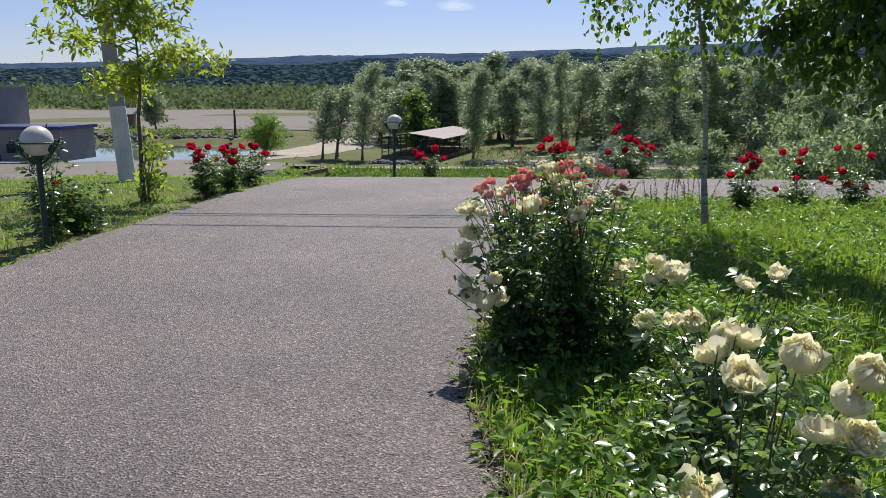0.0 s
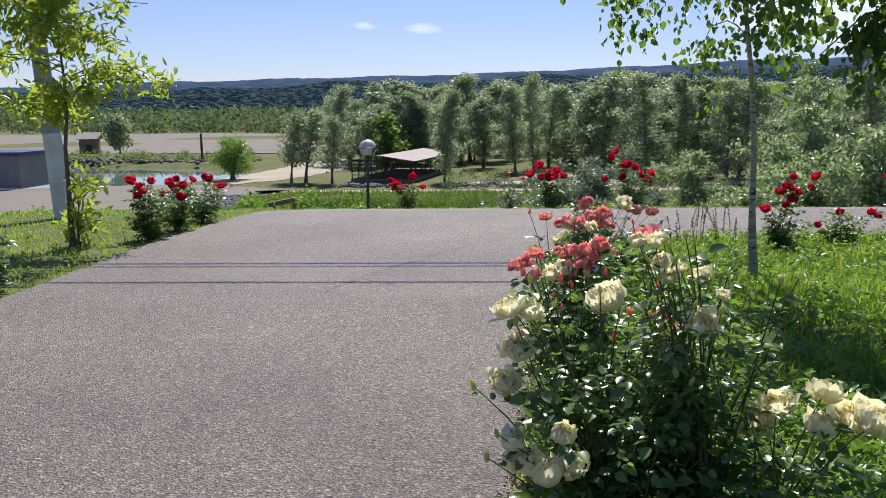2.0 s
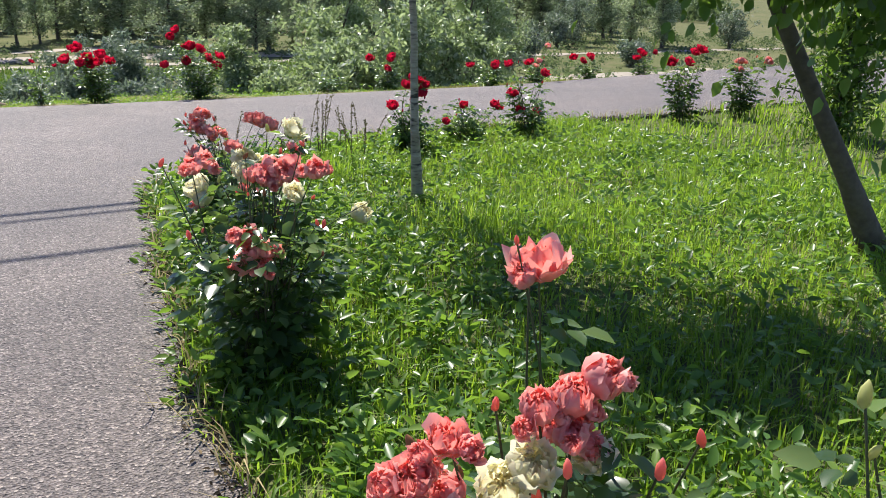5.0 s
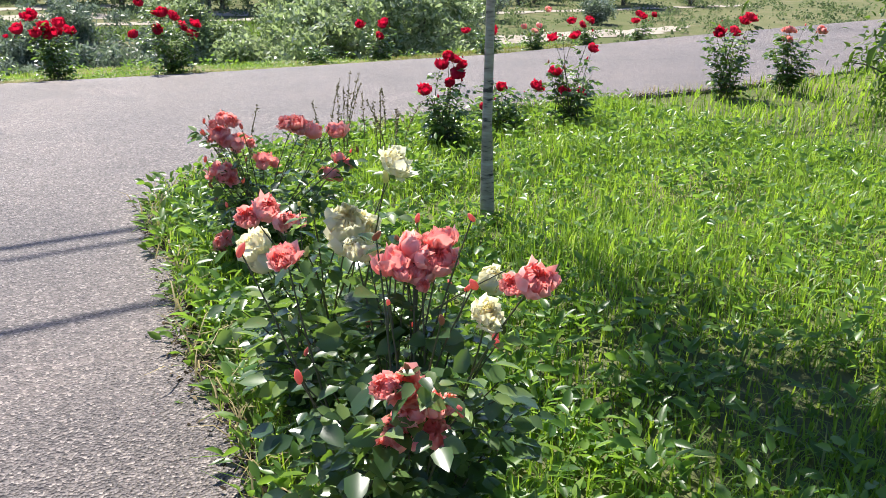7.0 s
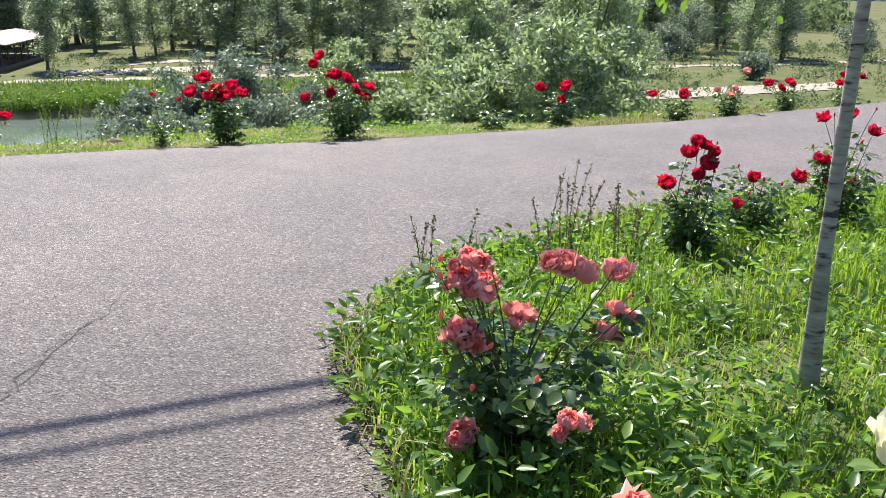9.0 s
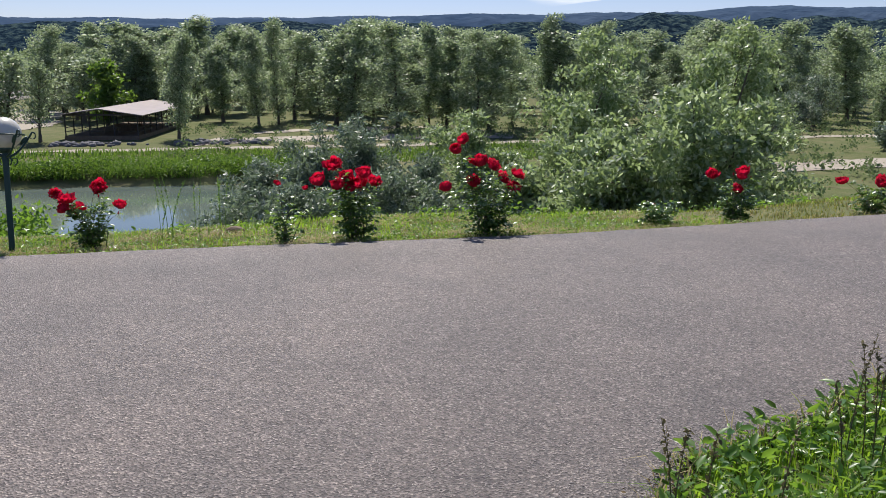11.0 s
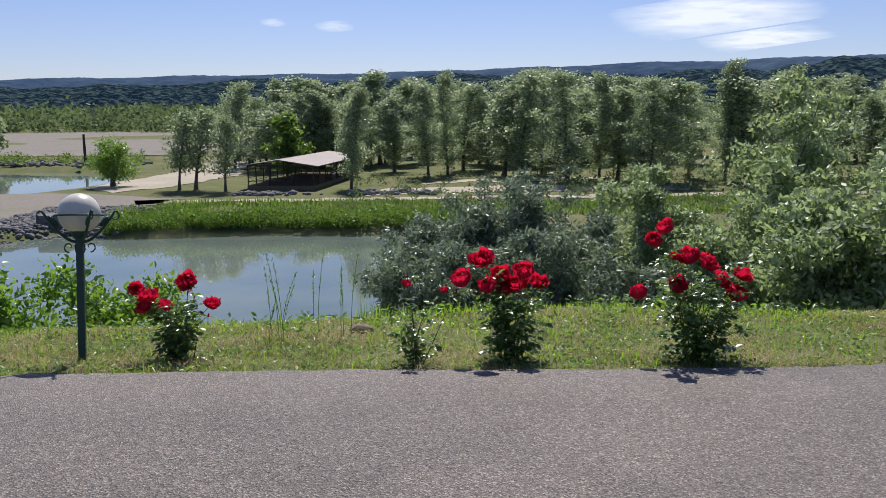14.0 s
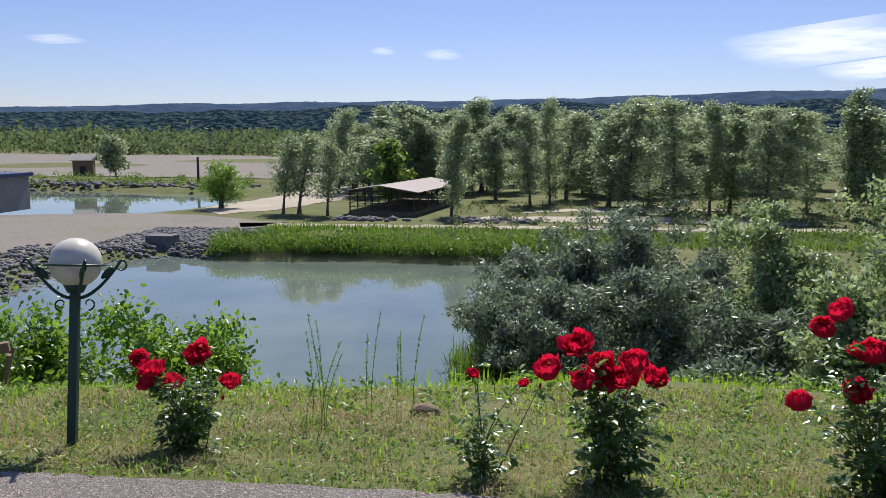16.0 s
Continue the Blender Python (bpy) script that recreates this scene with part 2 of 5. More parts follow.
DRYGRASS = leafy("short_mown_grass", [(0.0, (0.06, 0.095, 0.018)), (0.4, (0.145, 0.17, 0.038)), (0.65, (0.27, 0.235, 0.085)), (1.0, (0.46, 0.34, 0.19))], (0.4, 0.42, 0.08), 0.36, 0.6, 0.2)
WEED = leafy("weed_leaf", [(0.0, (0.04, 0.1, 0.02)), (0.7, (0.1, 0.2, 0.038)), (1.0, (0.21, 0.32, 0.07))], (0.4, 0.66, 0.06), 0.42, 0.36, 0.45)
SEED = leafy("dry_seed_stalk", [(0.0, (0.1, 0.085, 0.045)), (1.0, (0.2, 0.18, 0.08))], (0.2, 0.16, 0.06), 0.2, 0.7)
BIRCHLEAF = leafy("birch_leaf", [(0.0, (0.025, 0.06, 0.016)), (0.6, (0.055, 0.115, 0.028)), (1.0, (0.13, 0.2, 0.045))], (0.34, 0.56, 0.05), 0.42, 0.38, 0.5)
SAPLEAF = leafy("sapling_leaf", [(0.0, (0.05, 0.1, 0.018)), (0.5, (0.14, 0.22, 0.035)), (0.85, (0.3, 0.36, 0.06)), (1.0, (0.5, 0.48, 0.14))], (0.7, 0.85, 0.08), 0.5, 0.36, 0.5)
WILLOWLEAF = leafy("willow_leaf", [(0.0, (0.06, 0.11, 0.045)), (0.5, (0.19, 0.26, 0.13)), (0.85, (0.4, 0.46, 0.31)), (1.0, (0.64, 0.68, 0.58))], (0.5, 0.64, 0.22), 0.44, 0.4, 0.45)
SALLOWLEAF = leafy("grey_sallow_leaf", [(0.0, (0.045, 0.075, 0.048)), (0.6, (0.16, 0.21, 0.145)), (1.0, (0.46, 0.51, 0.43))], (0.3, 0.41, 0.2), 0.3, 0.42, 0.45)
POPLARLEAF = leafy("poplar_leaf", [(0.0, (0.085, 0.125, 0.07)), (0.6, (0.22, 0.285, 0.175)), (1.0, (0.54, 0.59, 0.46))], (0.5, 0.62, 0.28), 0.46, 0.42, 0.4)
SCRUBLEAF = leafy("far_scrub_leaf", [(0.0, (0.075, 0.115, 0.055)), (0.6, (0.14, 0.19, 0.085)), (1.0, (0.23, 0.27, 0.13))], (0.26, 0.36, 0.13), 0.3, 0.7, 0.1)
REED = leafy("green_reed", [(0.0, (0.035, 0.085, 0.014)), (0.7, (0.1, 0.19, 0.03)), (1.0, (0.2, 0.27, 0.07))], (0.3, 0.5, 0.05), 0.35, 0.5, 0.3)
# hill woods: blue of distance haze mixed into base colour, paler on far ridge
HAZYNEARWOOD = surface("hazed_wooded_hillside", [(0.42, (0.005, 0.012, 0.026)), (0.5, (0.02, 0.04, 0.06)), (0.6, (0.075, 0.11, 0.1))], [(0.35, (0.016, 0.032, 0.05)), (0.65, (0.045, 0.07, 0.075))], 0.075, 0.003, 1.0, 1.0, 14, 0, 0.25, 0.0)
HAZYFARWOOD = surface("distant_hazed_hillside", [(0.34, (0.03, 0.055, 0.105)), (0.66, (0.07, 0.105, 0.165))], [(0.35, (0.04, 0.07, 0.12)), (0.65, (0.08, 0.115, 0.16))], 0.015, 0.002, 1.0, 1.0, 16, 0, 0.4, 0.0)
LITTER = leafy("dry_leaf_crumbs", [(0.0, (0.02, 0.016, 0.012)), (0.7, (0.06, 0.045, 0.03)), (1.0, (0.2, 0.15, 0.09))], (0.1, 0.07, 0.03), 0.1, 0.9, 0.1)
STRAW = leafy("dry_straw", [(0.0, (0.26, 0.2, 0.09)), (1.0, (0.5, 0.42, 0.22))], (0.5, 0.42, 0.2), 0.3, 0.6, 0.2)
REDPETAL = petal("red_petals", [(0.0, (0.3, 0.004, 0.02)), (0.6, (0.55, 0.01, 0.045)), (1.0, (0.68, 0.02, 0.075))], (0.8, 0.012, 0.06))
PINKPETAL = petal("coral_pink_petals", [(0.0, (0.95, 0.5, 0.2)), (0.25, (0.95, 0.22, 0.16)), (0.5, (0.96, 0.3, 0.26)), (0.72, (0.97, 0.48, 0.43)), (1.0, (0.97, 0.7, 0.64))], (1.0, 0.38, 0.32))
CREAMPETAL = petal("cream_petals", [(0.0, (0.9, 0.62, 0.14)), (0.4, (0.94, 0.84, 0.46)), (0.66, (0.96, 0.91, 0.6)), (1.0, (0.96, 0.94, 0.8))], (1.0, 0.96, 0.68))
BUDPETAL = petal("green_cream_bud", [(0.0, (0.3, 0.36, 0.12)), (0.5, (0.55, 0.56, 0.25)), (1.0, (0.8, 0.78, 0.5))], (0.8, 0.8, 0.35))
BROWNPETAL = petal("faded_petals", [(0.0, (0.3, 0.13, 0.07)), (1.0, (0.46, 0.28, 0.14))], (0.4, 0.2, 0.1))


# ---- the lie of the land ----
CREST_Y = (-60, 8, 10, 13.5, 16, 17, 18, 19.5)
CREST_Z = (-0.33, -0.33, -0.40, -0.49, -0.58, -0.66, -0.80, -0.95)
POND = ((-33, 74), (-28.5, 80.5), (-22, 78), (-12, 79), (-0.9, 78), (6, 77), (8, 62), (3, 50), (-3, 43), (-10, 38.5), (-25, 38), (-30, 50), (-31.5, 63))
FAR_POND = ((-170, 101), (-90, 102), (-62, 107), (-45, 113), (-41, 126), (-43, 148), (-60, 158), (-90, 163), (-170, 167))


def road_z(y):
    return np.interp(y, CREST_Y, CREST_Z)


def inside(x, y, poly):
    x, y = np.asarray(x, float), np.asarray(y, float)
    res = np.zeros(x.shape, bool)
    for (x0, y0), (x1, y1) in zip(poly, poly[1:] + poly[:1]):
        cond = ((y0 > y) != (y1 > y)) & (x < (x1 - x0) * (y - y0) / ((y1 - y0) or 1e-9) + x0)
        res ^= cond
    return res


def edge_distance(x, y, poly):
    best = np.full(np.shape(x), 1e9)
    for (x0, y0), (x1, y1) in zip(poly, poly[1:] + poly[:1]):
        dx, dy = x1 - x0, y1 - y0
        t = np.clip(((x - x0) * dx + (y - y0) * dy) / (dx * dx + dy * dy), 0, 1)
        best = np.minimum(best, np.hypot(x - x0 - t * dx, y - y0 - t * dy))
    return best


def smooth(a, b, v):
    t = np.clip((v - a) / (b - a), 0, 1)
    return t * t * (3 - 2 * t)


def land(x, y):
    """Height of the ground sheet: the level drive, its verge, the bank, the valley floor with its ponds."""
    x, y = np.asarray(x, float), np.asarray(y, float)
    brink = 19.3 + 0.55 * np.minimum(0, x + 3) + 0.5 * np.sin(x * 0.7)
    s = y - brink
    z = road_z(np.minimum(y, brink)) - 0.035
    z = z - 7.05 * smooth(-0.4, 15.5, s)
    z = np.where(s > 15.5, -8.0 + 0.25 * np.sin(x * 0.05) * np.sin(y * 0.04) * smooth(120, 200, y), z)
    for poly in (POND, FAR_POND):
        d = edge_distance(x, y, poly) * np.where(inside(x, y, poly), 1, -1)
        z = z - 1.7 * smooth(-2.2, 2.0, d)
    dam = np.exp(-((y - 182 - 0.06 * x) / 9.0) ** 2) * smooth(-30, -48, x)
    z = z + 1.1 * dam
    r = np.hypot(x, y)
    return z + 6 * smooth(500, 1500, r) * (y > 0)


# ---- mesh helpers ----
def mesh_np(name, verts, faces, mat=None, flat=False):
    verts, faces = np.asarray(verts, np.float32), np.asarray(faces, np.int32)
    me = bpy.data.meshes.new(name)
    k = faces.shape[1]
    me.vertices.add(len(verts))
    me.vertices.foreach_set("co", verts.ravel())
    me.loops.add(faces.size)
    me.loops.foreach_set("vertex_index", faces.ravel())
    me.polygons.add(len(faces))
    me.polygons.foreach_set("loop_start", np.arange(0, faces.size, k, dtype=np.int32))
    me.update(calc_edges=True)
    me.validate()
    if not flat:
        me.polygons.foreach_set("use_smooth", np.ones(len(me.polygons), bool))
    if mat:
        me.materials.append(mat)
    return me


def put(name, me, parent=None, label="", at=None):
    ob = new(name, me)
    if parent:
        ob.parent = parent
    if at is not None:
        ob.matrix_basis = at
    if label:
        tagged(ob, label)
    return ob


def part(name, bm, mat, parent, label="", soft=False):
    me = bpy.data.meshes.new(name)
    bmesh.ops.recalc_face_normals(bm, faces=bm.faces)
    bm.to_mesh(me)
    bm.free()
    me.materials.append(mat)
    if soft:
        me.polygons.foreach_set("use_smooth", np.ones(len(me.polygons), bool))
    return put(name, me, parent, label)


def root(name, x, y, z, turn=0.0):
    ob = new(name)
    ob.empty_display_size = 0.1
    ob.matrix_basis = pose(x, y, z, 0, 0, turn)
    return ob


def box(bm, lo, hi, bevel=0.0, turn=None):
    c = [(a + b) / 2 for a, b in zip(lo, hi)]
    s = [abs(b - a) for a, b in zip(lo, hi)]
    m = Matrix.Translation(c) @ Matrix.Diagonal((*s, 1))
    if turn is not None:
        m = turn @ m
    vs = bmesh.ops.create_cube(bm, size=1, matrix=m)["verts"]
    if bevel:
        es = list({e for v in vs for e in v.link_edges})
        bmesh.ops.bevel(bm, geom=es, offset=bevel, segments=2, affect="EDGES", profile=0.7)
    return bm


def tube_arrays(pts, radii, sides=7):
    pts = np.asarray(pts, float)
    n = len(pts)
    tan = np.gradient(pts, axis=0)
    tan /= np.linalg.norm(tan, axis=1)[:, None] + 1e-9
    ref = np.array([0.0, 0, 1]) if abs(tan[:, 2].mean()) < 0.8 else np.array([1.0, 0, 0])
    u = np.cross(tan, ref)
    u /= np.linalg.norm(u, axis=1)[:, None] + 1e-9
    v = np.cross(tan, u)
    a = np.linspace(0, 2 * np.pi, sides, endpoint=False)
    ring = np.cos(a)[None, :, None] * u[:, None] + np.sin(a)[None, :, None] * v[:, None]
    V = (pts[:, None] + ring * np.asarray(radii, float)[:, None, None]).reshape(-1, 3)
    i, j = np.meshgrid(np.arange(n - 1), np.arange(sides), indexing="ij")
    F = np.stack([i * sides + j, i * sides + (j + 1) % sides, (i + 1) * sides + (j + 1) % sides, (i + 1) * sides + j], -1).reshape(-1, 4)
    return V, F


def joined(chunks):
    V, F, k = [], [], 0
    for v, f in chunks:
        V.append(v)
        F.append(f + k)
        k += len(v)
    return np.concatenate(V), np.concatenate(F)


LEAF_V = np.array([(0, 0, 0), (0.28, 0.42, 0.07), (0.66, 0.36, 0.03), (1, 0, -0.13), (0.66, -0.36, 0.03), (0.28, -0.42, 0.07), (0.5, 0, -0.03)])
LEAF_F = np.array([(6, 1, 0), (6, 2, 1), (6, 3, 2), (6, 4, 3), (6, 5, 4), (6, 0, 5)])


def unit(v):
    return v / (np.linalg.norm(v, axis=-1, keepdims=True) + 1e-9)


def leaf_arrays(P, D, size, width, rng, flat=0.6):
    """Leaves at points P that grow along D; flat: how far they turn their faces up."""
    n = len(P)
    D = unit(D)
    up = unit(rng.normal(size=(n, 3)) * (1 - flat) + np.array([0, 0, 1.0]) * flat + 1e-4)
    side = unit(np.cross(up, D))
    nor = np.cross(D, side)
    B = np.stack([D, side * width, nor], 1) * np.asarray(size).reshape(-1, 1, 1)
    V = np.einsum("vc,ncx->nvx", LEAF_V, B) + P[:, None]
    F = LEAF_F[None] + (np.arange(n) * 7)[:, None, None]
    return V.reshape(-1, 3), F.reshape(-1, 3)


def quad_leaf_arrays(P, D, size, width, rng, facing=None):
    """Far leaves: two triangles each; facing: the way that their faces tend to."""
    n = len(P)
    D = unit(D)
    nor = rng.normal(size=(n, 3)) if facing is None else facing + rng.normal(size=(n, 3)) * 0.45
    side = unit(np.cross(nor, D)) * width
    s = np.asarray(size).reshape(-1, 1)
    V = np.stack([P, P + (0.5 * D + 0.5 * side) * s, P + D * s, P + (0.5 * D - 0.5 * side) * s], 1)
    F = np.array([(0, 1, 2), (0, 2, 3)])[None] + (np.arange(n) * 4)[:, None, None]
    return V.reshape(-1, 3), F.reshape(-1, 3)


def blade_arrays(P, h, lean, w, rng):
    n = len(P)
    a = rng.uniform(0, 2 * np.pi, n)
    d = np.stack([np.cos(a), np.sin(a), 0 * a], 1)
    s = np.stack([-np.sin(a), np.cos(a), 0 * a], 1) * np.asarray(w).reshape(-1, 1)
    up = np.array([0, 0, 1.0])
    h, lean = np.asarray(h).reshape(-1, 1), np.asarray(lean).reshape(-1, 1)
    m = P + up * h * 0.55 + d * h * lean * 0.35
    t = P + up * h * (1 - 0.3 * lean) + d * h * lean
    V = np.stack([P - s, P + s, m + s * 0.8, m - s * 0.8, t], 1)
    F = np.array([(0, 1, 2), (0, 2, 3), (3, 2, 4)])[None] + (np.arange(n) * 5)[:, None, None]
    return V.reshape(-1, 3), F.reshape(-1, 3)


def scatter(poly, count, rng, exclude=(), margin=0.0):
    xs, ys = [p[0] for p in poly], [p[1] for p in poly]
    out, got = [], 0
    while got < count:
        x, y = rng.uniform(min(xs), max(xs), count * 2), rng.uniform(min(ys), max(ys), count * 2)
        ok = inside(x, y, poly)
        for e in exclude:
            ok &= ~(inside(x, y, e) & (edge_distance(x, y, e) > margin))
        out.append(np.stack([x[ok], y[ok]], 1))
        got += ok.sum()
    return np.concatenate(out)[:count]


def filled(name, outline, z, mat, thick=0.0, cuts=(), jitter=0.0, step=0.5, zfun=None, seed=3):
    """A flat sheet with an uneven outline, cut into strips so that it can follow the lie of the land."""
    rng = np.random.default_rng(seed)
    pts = []
    for (x0, y0), (x1, y1) in zip(outline, outline[1:] + outline[:1]):
        k = max(1, int(math.hypot(x1 - x0, y1 - y0) / step))
        for i in range(k):
            t = i / k
            pts.append((x0 + (x1 - x0) * t + rng.normal() * jitter, y0 + (y1 - y0) * t + rng.normal() * jitter))
    bm = bmesh.new()
    vs = [bm.verts.new((x, y, z)) for x, y in pts]
    es = [bm.edges.new((vs[i - 1], vs[i])) for i in range(len(vs))]
    bmesh.ops.triangle_fill(bm, edges=es, use_beauty=True)
    for c in cuts:
        bmesh.ops.bisect_plane(bm, geom=bm.verts[:] + bm.edges[:] + bm.faces[:], plane_co=(0, c, 0), plane_no=(0, 1, 0))
    if zfun:
        for v in bm.verts:
            v.co.z = float(zfun(v.co.x, v.co.y))
    bmesh.ops.recalc_face_normals(bm, faces=bm.faces)
    if sum(f.normal.z for f in bm.faces) < 0:
        bmesh.ops.reverse_faces(bm, faces=bm.faces)
    if thick:
        rim = [e for e in bm.edges if len(e.link_faces) == 1]
        down = bmesh.ops.extrude_edge_only(bm, edges=rim)["geom"]
        for v in down:
            if isinstance(v, bmesh.types.BMVert):
                v.co.z -= thick
    me = bpy.data.meshes.new(name)
    bm.to_mesh(me)
    bm.free()
    me.materials.append(mat)
    return new(name, me)


# ---- ground, drive, ponds, hills ----
def build_land():
    xs = 5.0 * np.sinh(np.linspace(-7.3, 7.3, 330))
    ys = 12 + 6.0 * np.sinh(np.linspace(-4.6, 7.2, 330))
    X, Y = np.meshgrid(xs, ys)
    Z = land(X, Y)
    n, m = X.shape
    i, j = np.meshgrid(np.arange(n - 1), np.arange(m - 1), indexing="ij")
    F = np.stack([i * m + j, i * m + j + 1, (i + 1) * m + j + 1, (i + 1) * m + j], -1).reshape(-1, 4)
    g = put("ground", mesh_np("ground", np.stack([X, Y, Z], -1).reshape(-1, 3), F, SOIL))
    tagged(g, "grassy valley ground with dry patches and a bank", "ground", kind="structure")


DRIVE = ((-3.5, -14), (-3.6, 0), (-3.72, 6.4), (-3.75, 8.5), (-3.9, 10.1), (-3.98, 12.3), (-3.97, 14.9), (-3.85, 16.2), (-3.3, 16.9),
         (-2.4, 17.08), (0, 17.0), (1.8, 16.85), (3.3, 16.78), (5.5, 16.95), (8, 17.3), (10.3, 17.7), (14, 18.3), (40, 22),
         (40, 16.5), (14, 12.9), (9.8, 12.3), (7.8, 12.05), (6.4, 12.15), (3.7, 12.1), (2.6, 11.65), (1.74, 11.38), (1.28, 10.95),
         (0.85, 10.4), (0.74, 10.0), (0.72, 9.3), (0.5, 8.4), (0.46, 7.5), (0.36, 7.0), (0.36, 6.0), (0.26, 4.9), (0.25, 4.0),
         (0.42, 3.1), (0.5, 2.5), (0.55, 0), (0.6, -14))
build_land()
road = filled("road", DRIVE, 0, ASPHALT, 0.09, np.arange(7.5, 22, 0.25), 0.014, 0.09, lambda x, y: road_z(min(y, 17.3)))
tagged(road, "weathered grey asphalt drive with cracks", "road", kind="structure")
for nm, poly in (("water", POND), ("water", FAR_POND)):
    big = [(x + (x - np.mean([p[0] for p in poly])) * 0.06, y + (y - np.mean([p[1] for p in poly])) * 0.06) for x, y in poly]
    w = filled(nm, big, -8.8, WATER, step=3)
    tagged(w, "still murky green pond water reflecting the sky", "water", kind="structure")


def drape(x, y):
    return float(land(x, y)) + 0.06


LOT = ((-75, 84), (-62, 76), (-45, 66), (-36, 60), (-34, 74), (-31, 82), (-27, 92), (-24, 97), (-24, 102), (-34, 108), (-40, 110.5), (-45, 111), (-62, 105), (-90, 98), (-120, 94))
TRACK = ((-28, 97.5), (-10, 98), (5, 98.5), (40, 99), (120, 100), (120, 103), (40, 102), (5, 101.5), (-10, 101), (-28, 101))
TRACK_UP = ((-40, 117), (-33, 110), (-29, 118), (-24, 140), (-30, 175), (-38, 176), (-36, 140))
FIELD = ((-60, 196), (-400, 196), (-420, 460), (-130, 440), (-60, 400), (-45, 300), (-48, 210))
DAMROAD = ((-45, 180), (-300, 165), (-300, 171), (-45, 187))
for nm, poly, mat, lab in (("gravel_lot", LOT, GRAVEL, "pinkish gravel yard beside the pond"), ("dirt_track", TRACK, DIRT, "pale dirt track behind the pond"),
                           ("dirt_track", TRACK_UP, DIRT, "pale dirt track beside the pond"), ("gravel_field", FIELD, GRAVEL, "bare brown gravel field in the valley"),
                           ("dirt_track", DAMROAD, DIRT, "pale dirt track on the embankment")):
    ob = filled(nm, poly, 0, mat, 0, np.arange(60, 460, 4.0), 0.5, 2.5, drape)
    tagged(ob, lab, "ground", kind="structure")
CLEARINGS = (((-5, 104), (8, 106), (34, 106), (36, 112), (16, 115), (-2, 112)), ((2, 118), (20, 121), (34, 126), (12, 127)), ((36, 70), (70, 72), (80, 78), (40, 77)))
for poly in CLEARINGS:
    ob = filled("bare_patch", poly, 0, DIRT, 0, np.arange(60, 130, 3.0), 0.5, 2.0, drape)
    tagged(ob, "bare trodden dirt between the trees", "ground", kind="structure")


def build_hills():
    """Two wooded ridges along the far side of the valley, their haze painted into the colour."""
    az = np.radians(np.linspace(-75, 75, 900))
    top = np.interp(np.degrees(az), (-75, -33, -14, 0, 23, 36, 75), (1.8, 1.95, 2.6, 2.9, 3.4, 3.6, 3.5))
    for name, r0, r1, frac, seed in (("near_hills", 1500, 2000, 0.86, 5), ("far_hills", 2200, 3000, 1.0, 9)):
        rows = 34
        rr = np.linspace(r0, r1, rows)
        A, R = np.meshgrid(az, rr)
        prof = smooth(r0, r0 + (r1 - r0) * 0.75, R)
        roll = np.array([noise.noise(Vector((a * 9, seed, 0))) for a in az])[None] * 0.16 + np.array([noise.noise(Vector((a * 40, seed, 3))) for a in az])[None] * 0.05
        H = R * np.tan(np.radians(top))[None] * (frac + roll * (0.5 if frac == 1.0 else 1.2)) * prof
        bumps = np.array([[noise.noise(Vector((a * 160, r / 18, seed))) for a in az] for r in rr])
        H = H + (bumps * (4.0 if frac < 1 else 3.0)) * (prof > 0.02)
        V = np.stack([R * np.sin(A), R * np.cos(A), -8 + H], -1).reshape(-1, 3)
        m = len(az)
        i, j = np.meshgrid(np.arange(rows - 1), np.arange(m - 1), indexing="ij")
        F = np.stack([i * m + j, i * m + j + 1, (i + 1) * m + j + 1, (i + 1) * m + j], -1).reshape(-1, 4)
        ob = put(name, mesh_np(name, V, F, HAZYNEARWOOD if frac < 1 else HAZYFARWOOD))
        tagged(ob, "wooded hills along the horizon with blue haze in their colour", "hill", kind="structure")


build_hills()


# ---- roses ----
def bloom_mesh(name, mat, seed, size=0.056, opened=1.0):
    """A full rose: rings of cupped petals round a tight heart, the outer ones flaring, edges ruffled."""
    rng = np.random.default_rng(seed)
    chunks = []
    n = 5
    for ring, (count, radius, top, flare) in enumerate(((4, 0.2, 6, 0.0), (6, 0.36, 14, 0.04), (8, 0.52, 24, 0.1), (9, 0.68, 36, 0.16), (9, 0.84, 52, 0.24), (8, 0.98, 72, 0.3))):
        for k in range(count):
            th = 2 * np.pi * (k + 0.5 * (ring % 2) + rng.uniform(-0.2, 0.2)) / count
            top_k = np.radians((top + rng.normal() * 6) * opened)
            half = np.pi / count * rng.uniform(1.15, 1.5)
            s, u = np.meshgrid(np.linspace(0, 1, n), np.linspace(-1, 1, n), indexing="ij")
            pol = np.radians(160) + (top_k - np.radians(160)) * s
            wide = half * (0.35 + 0.65 * np.sin(np.pi * np.minimum(0.62, 0.12 + 0.6 * s)))
            r = radius * (1 + 0.05 * rng.normal()) * (1 + flare * opened * s ** 3 - 0.1 * u ** 2 * s)
            r = r + rng.normal(size=s.shape) * 0.1 * s * (0.4 + radius)
            pol = pol + 0.3 * (u ** 4) * s + rng.normal(size=s.shape) * 0.13 * s
            a = th + wide * u
            V = np.stack([r * np.sin(pol) * np.cos(a), r * np.sin(pol) * np.sin(a), r * np.cos(pol) * 0.86 + 0.1], -1).reshape(-1, 3) * size
            i, j = np.meshgrid(np.arange(n - 1), np.arange(n - 1), indexing="ij")
            chunks.append((V, np.stack([i * n + j, i * n + j + 1, (i + 1) * n + j + 1, (i + 1) * n + j], -1).reshape(-1, 4)))
    V, F = joined(chunks)
    return mesh_np(name, V, F, mat)


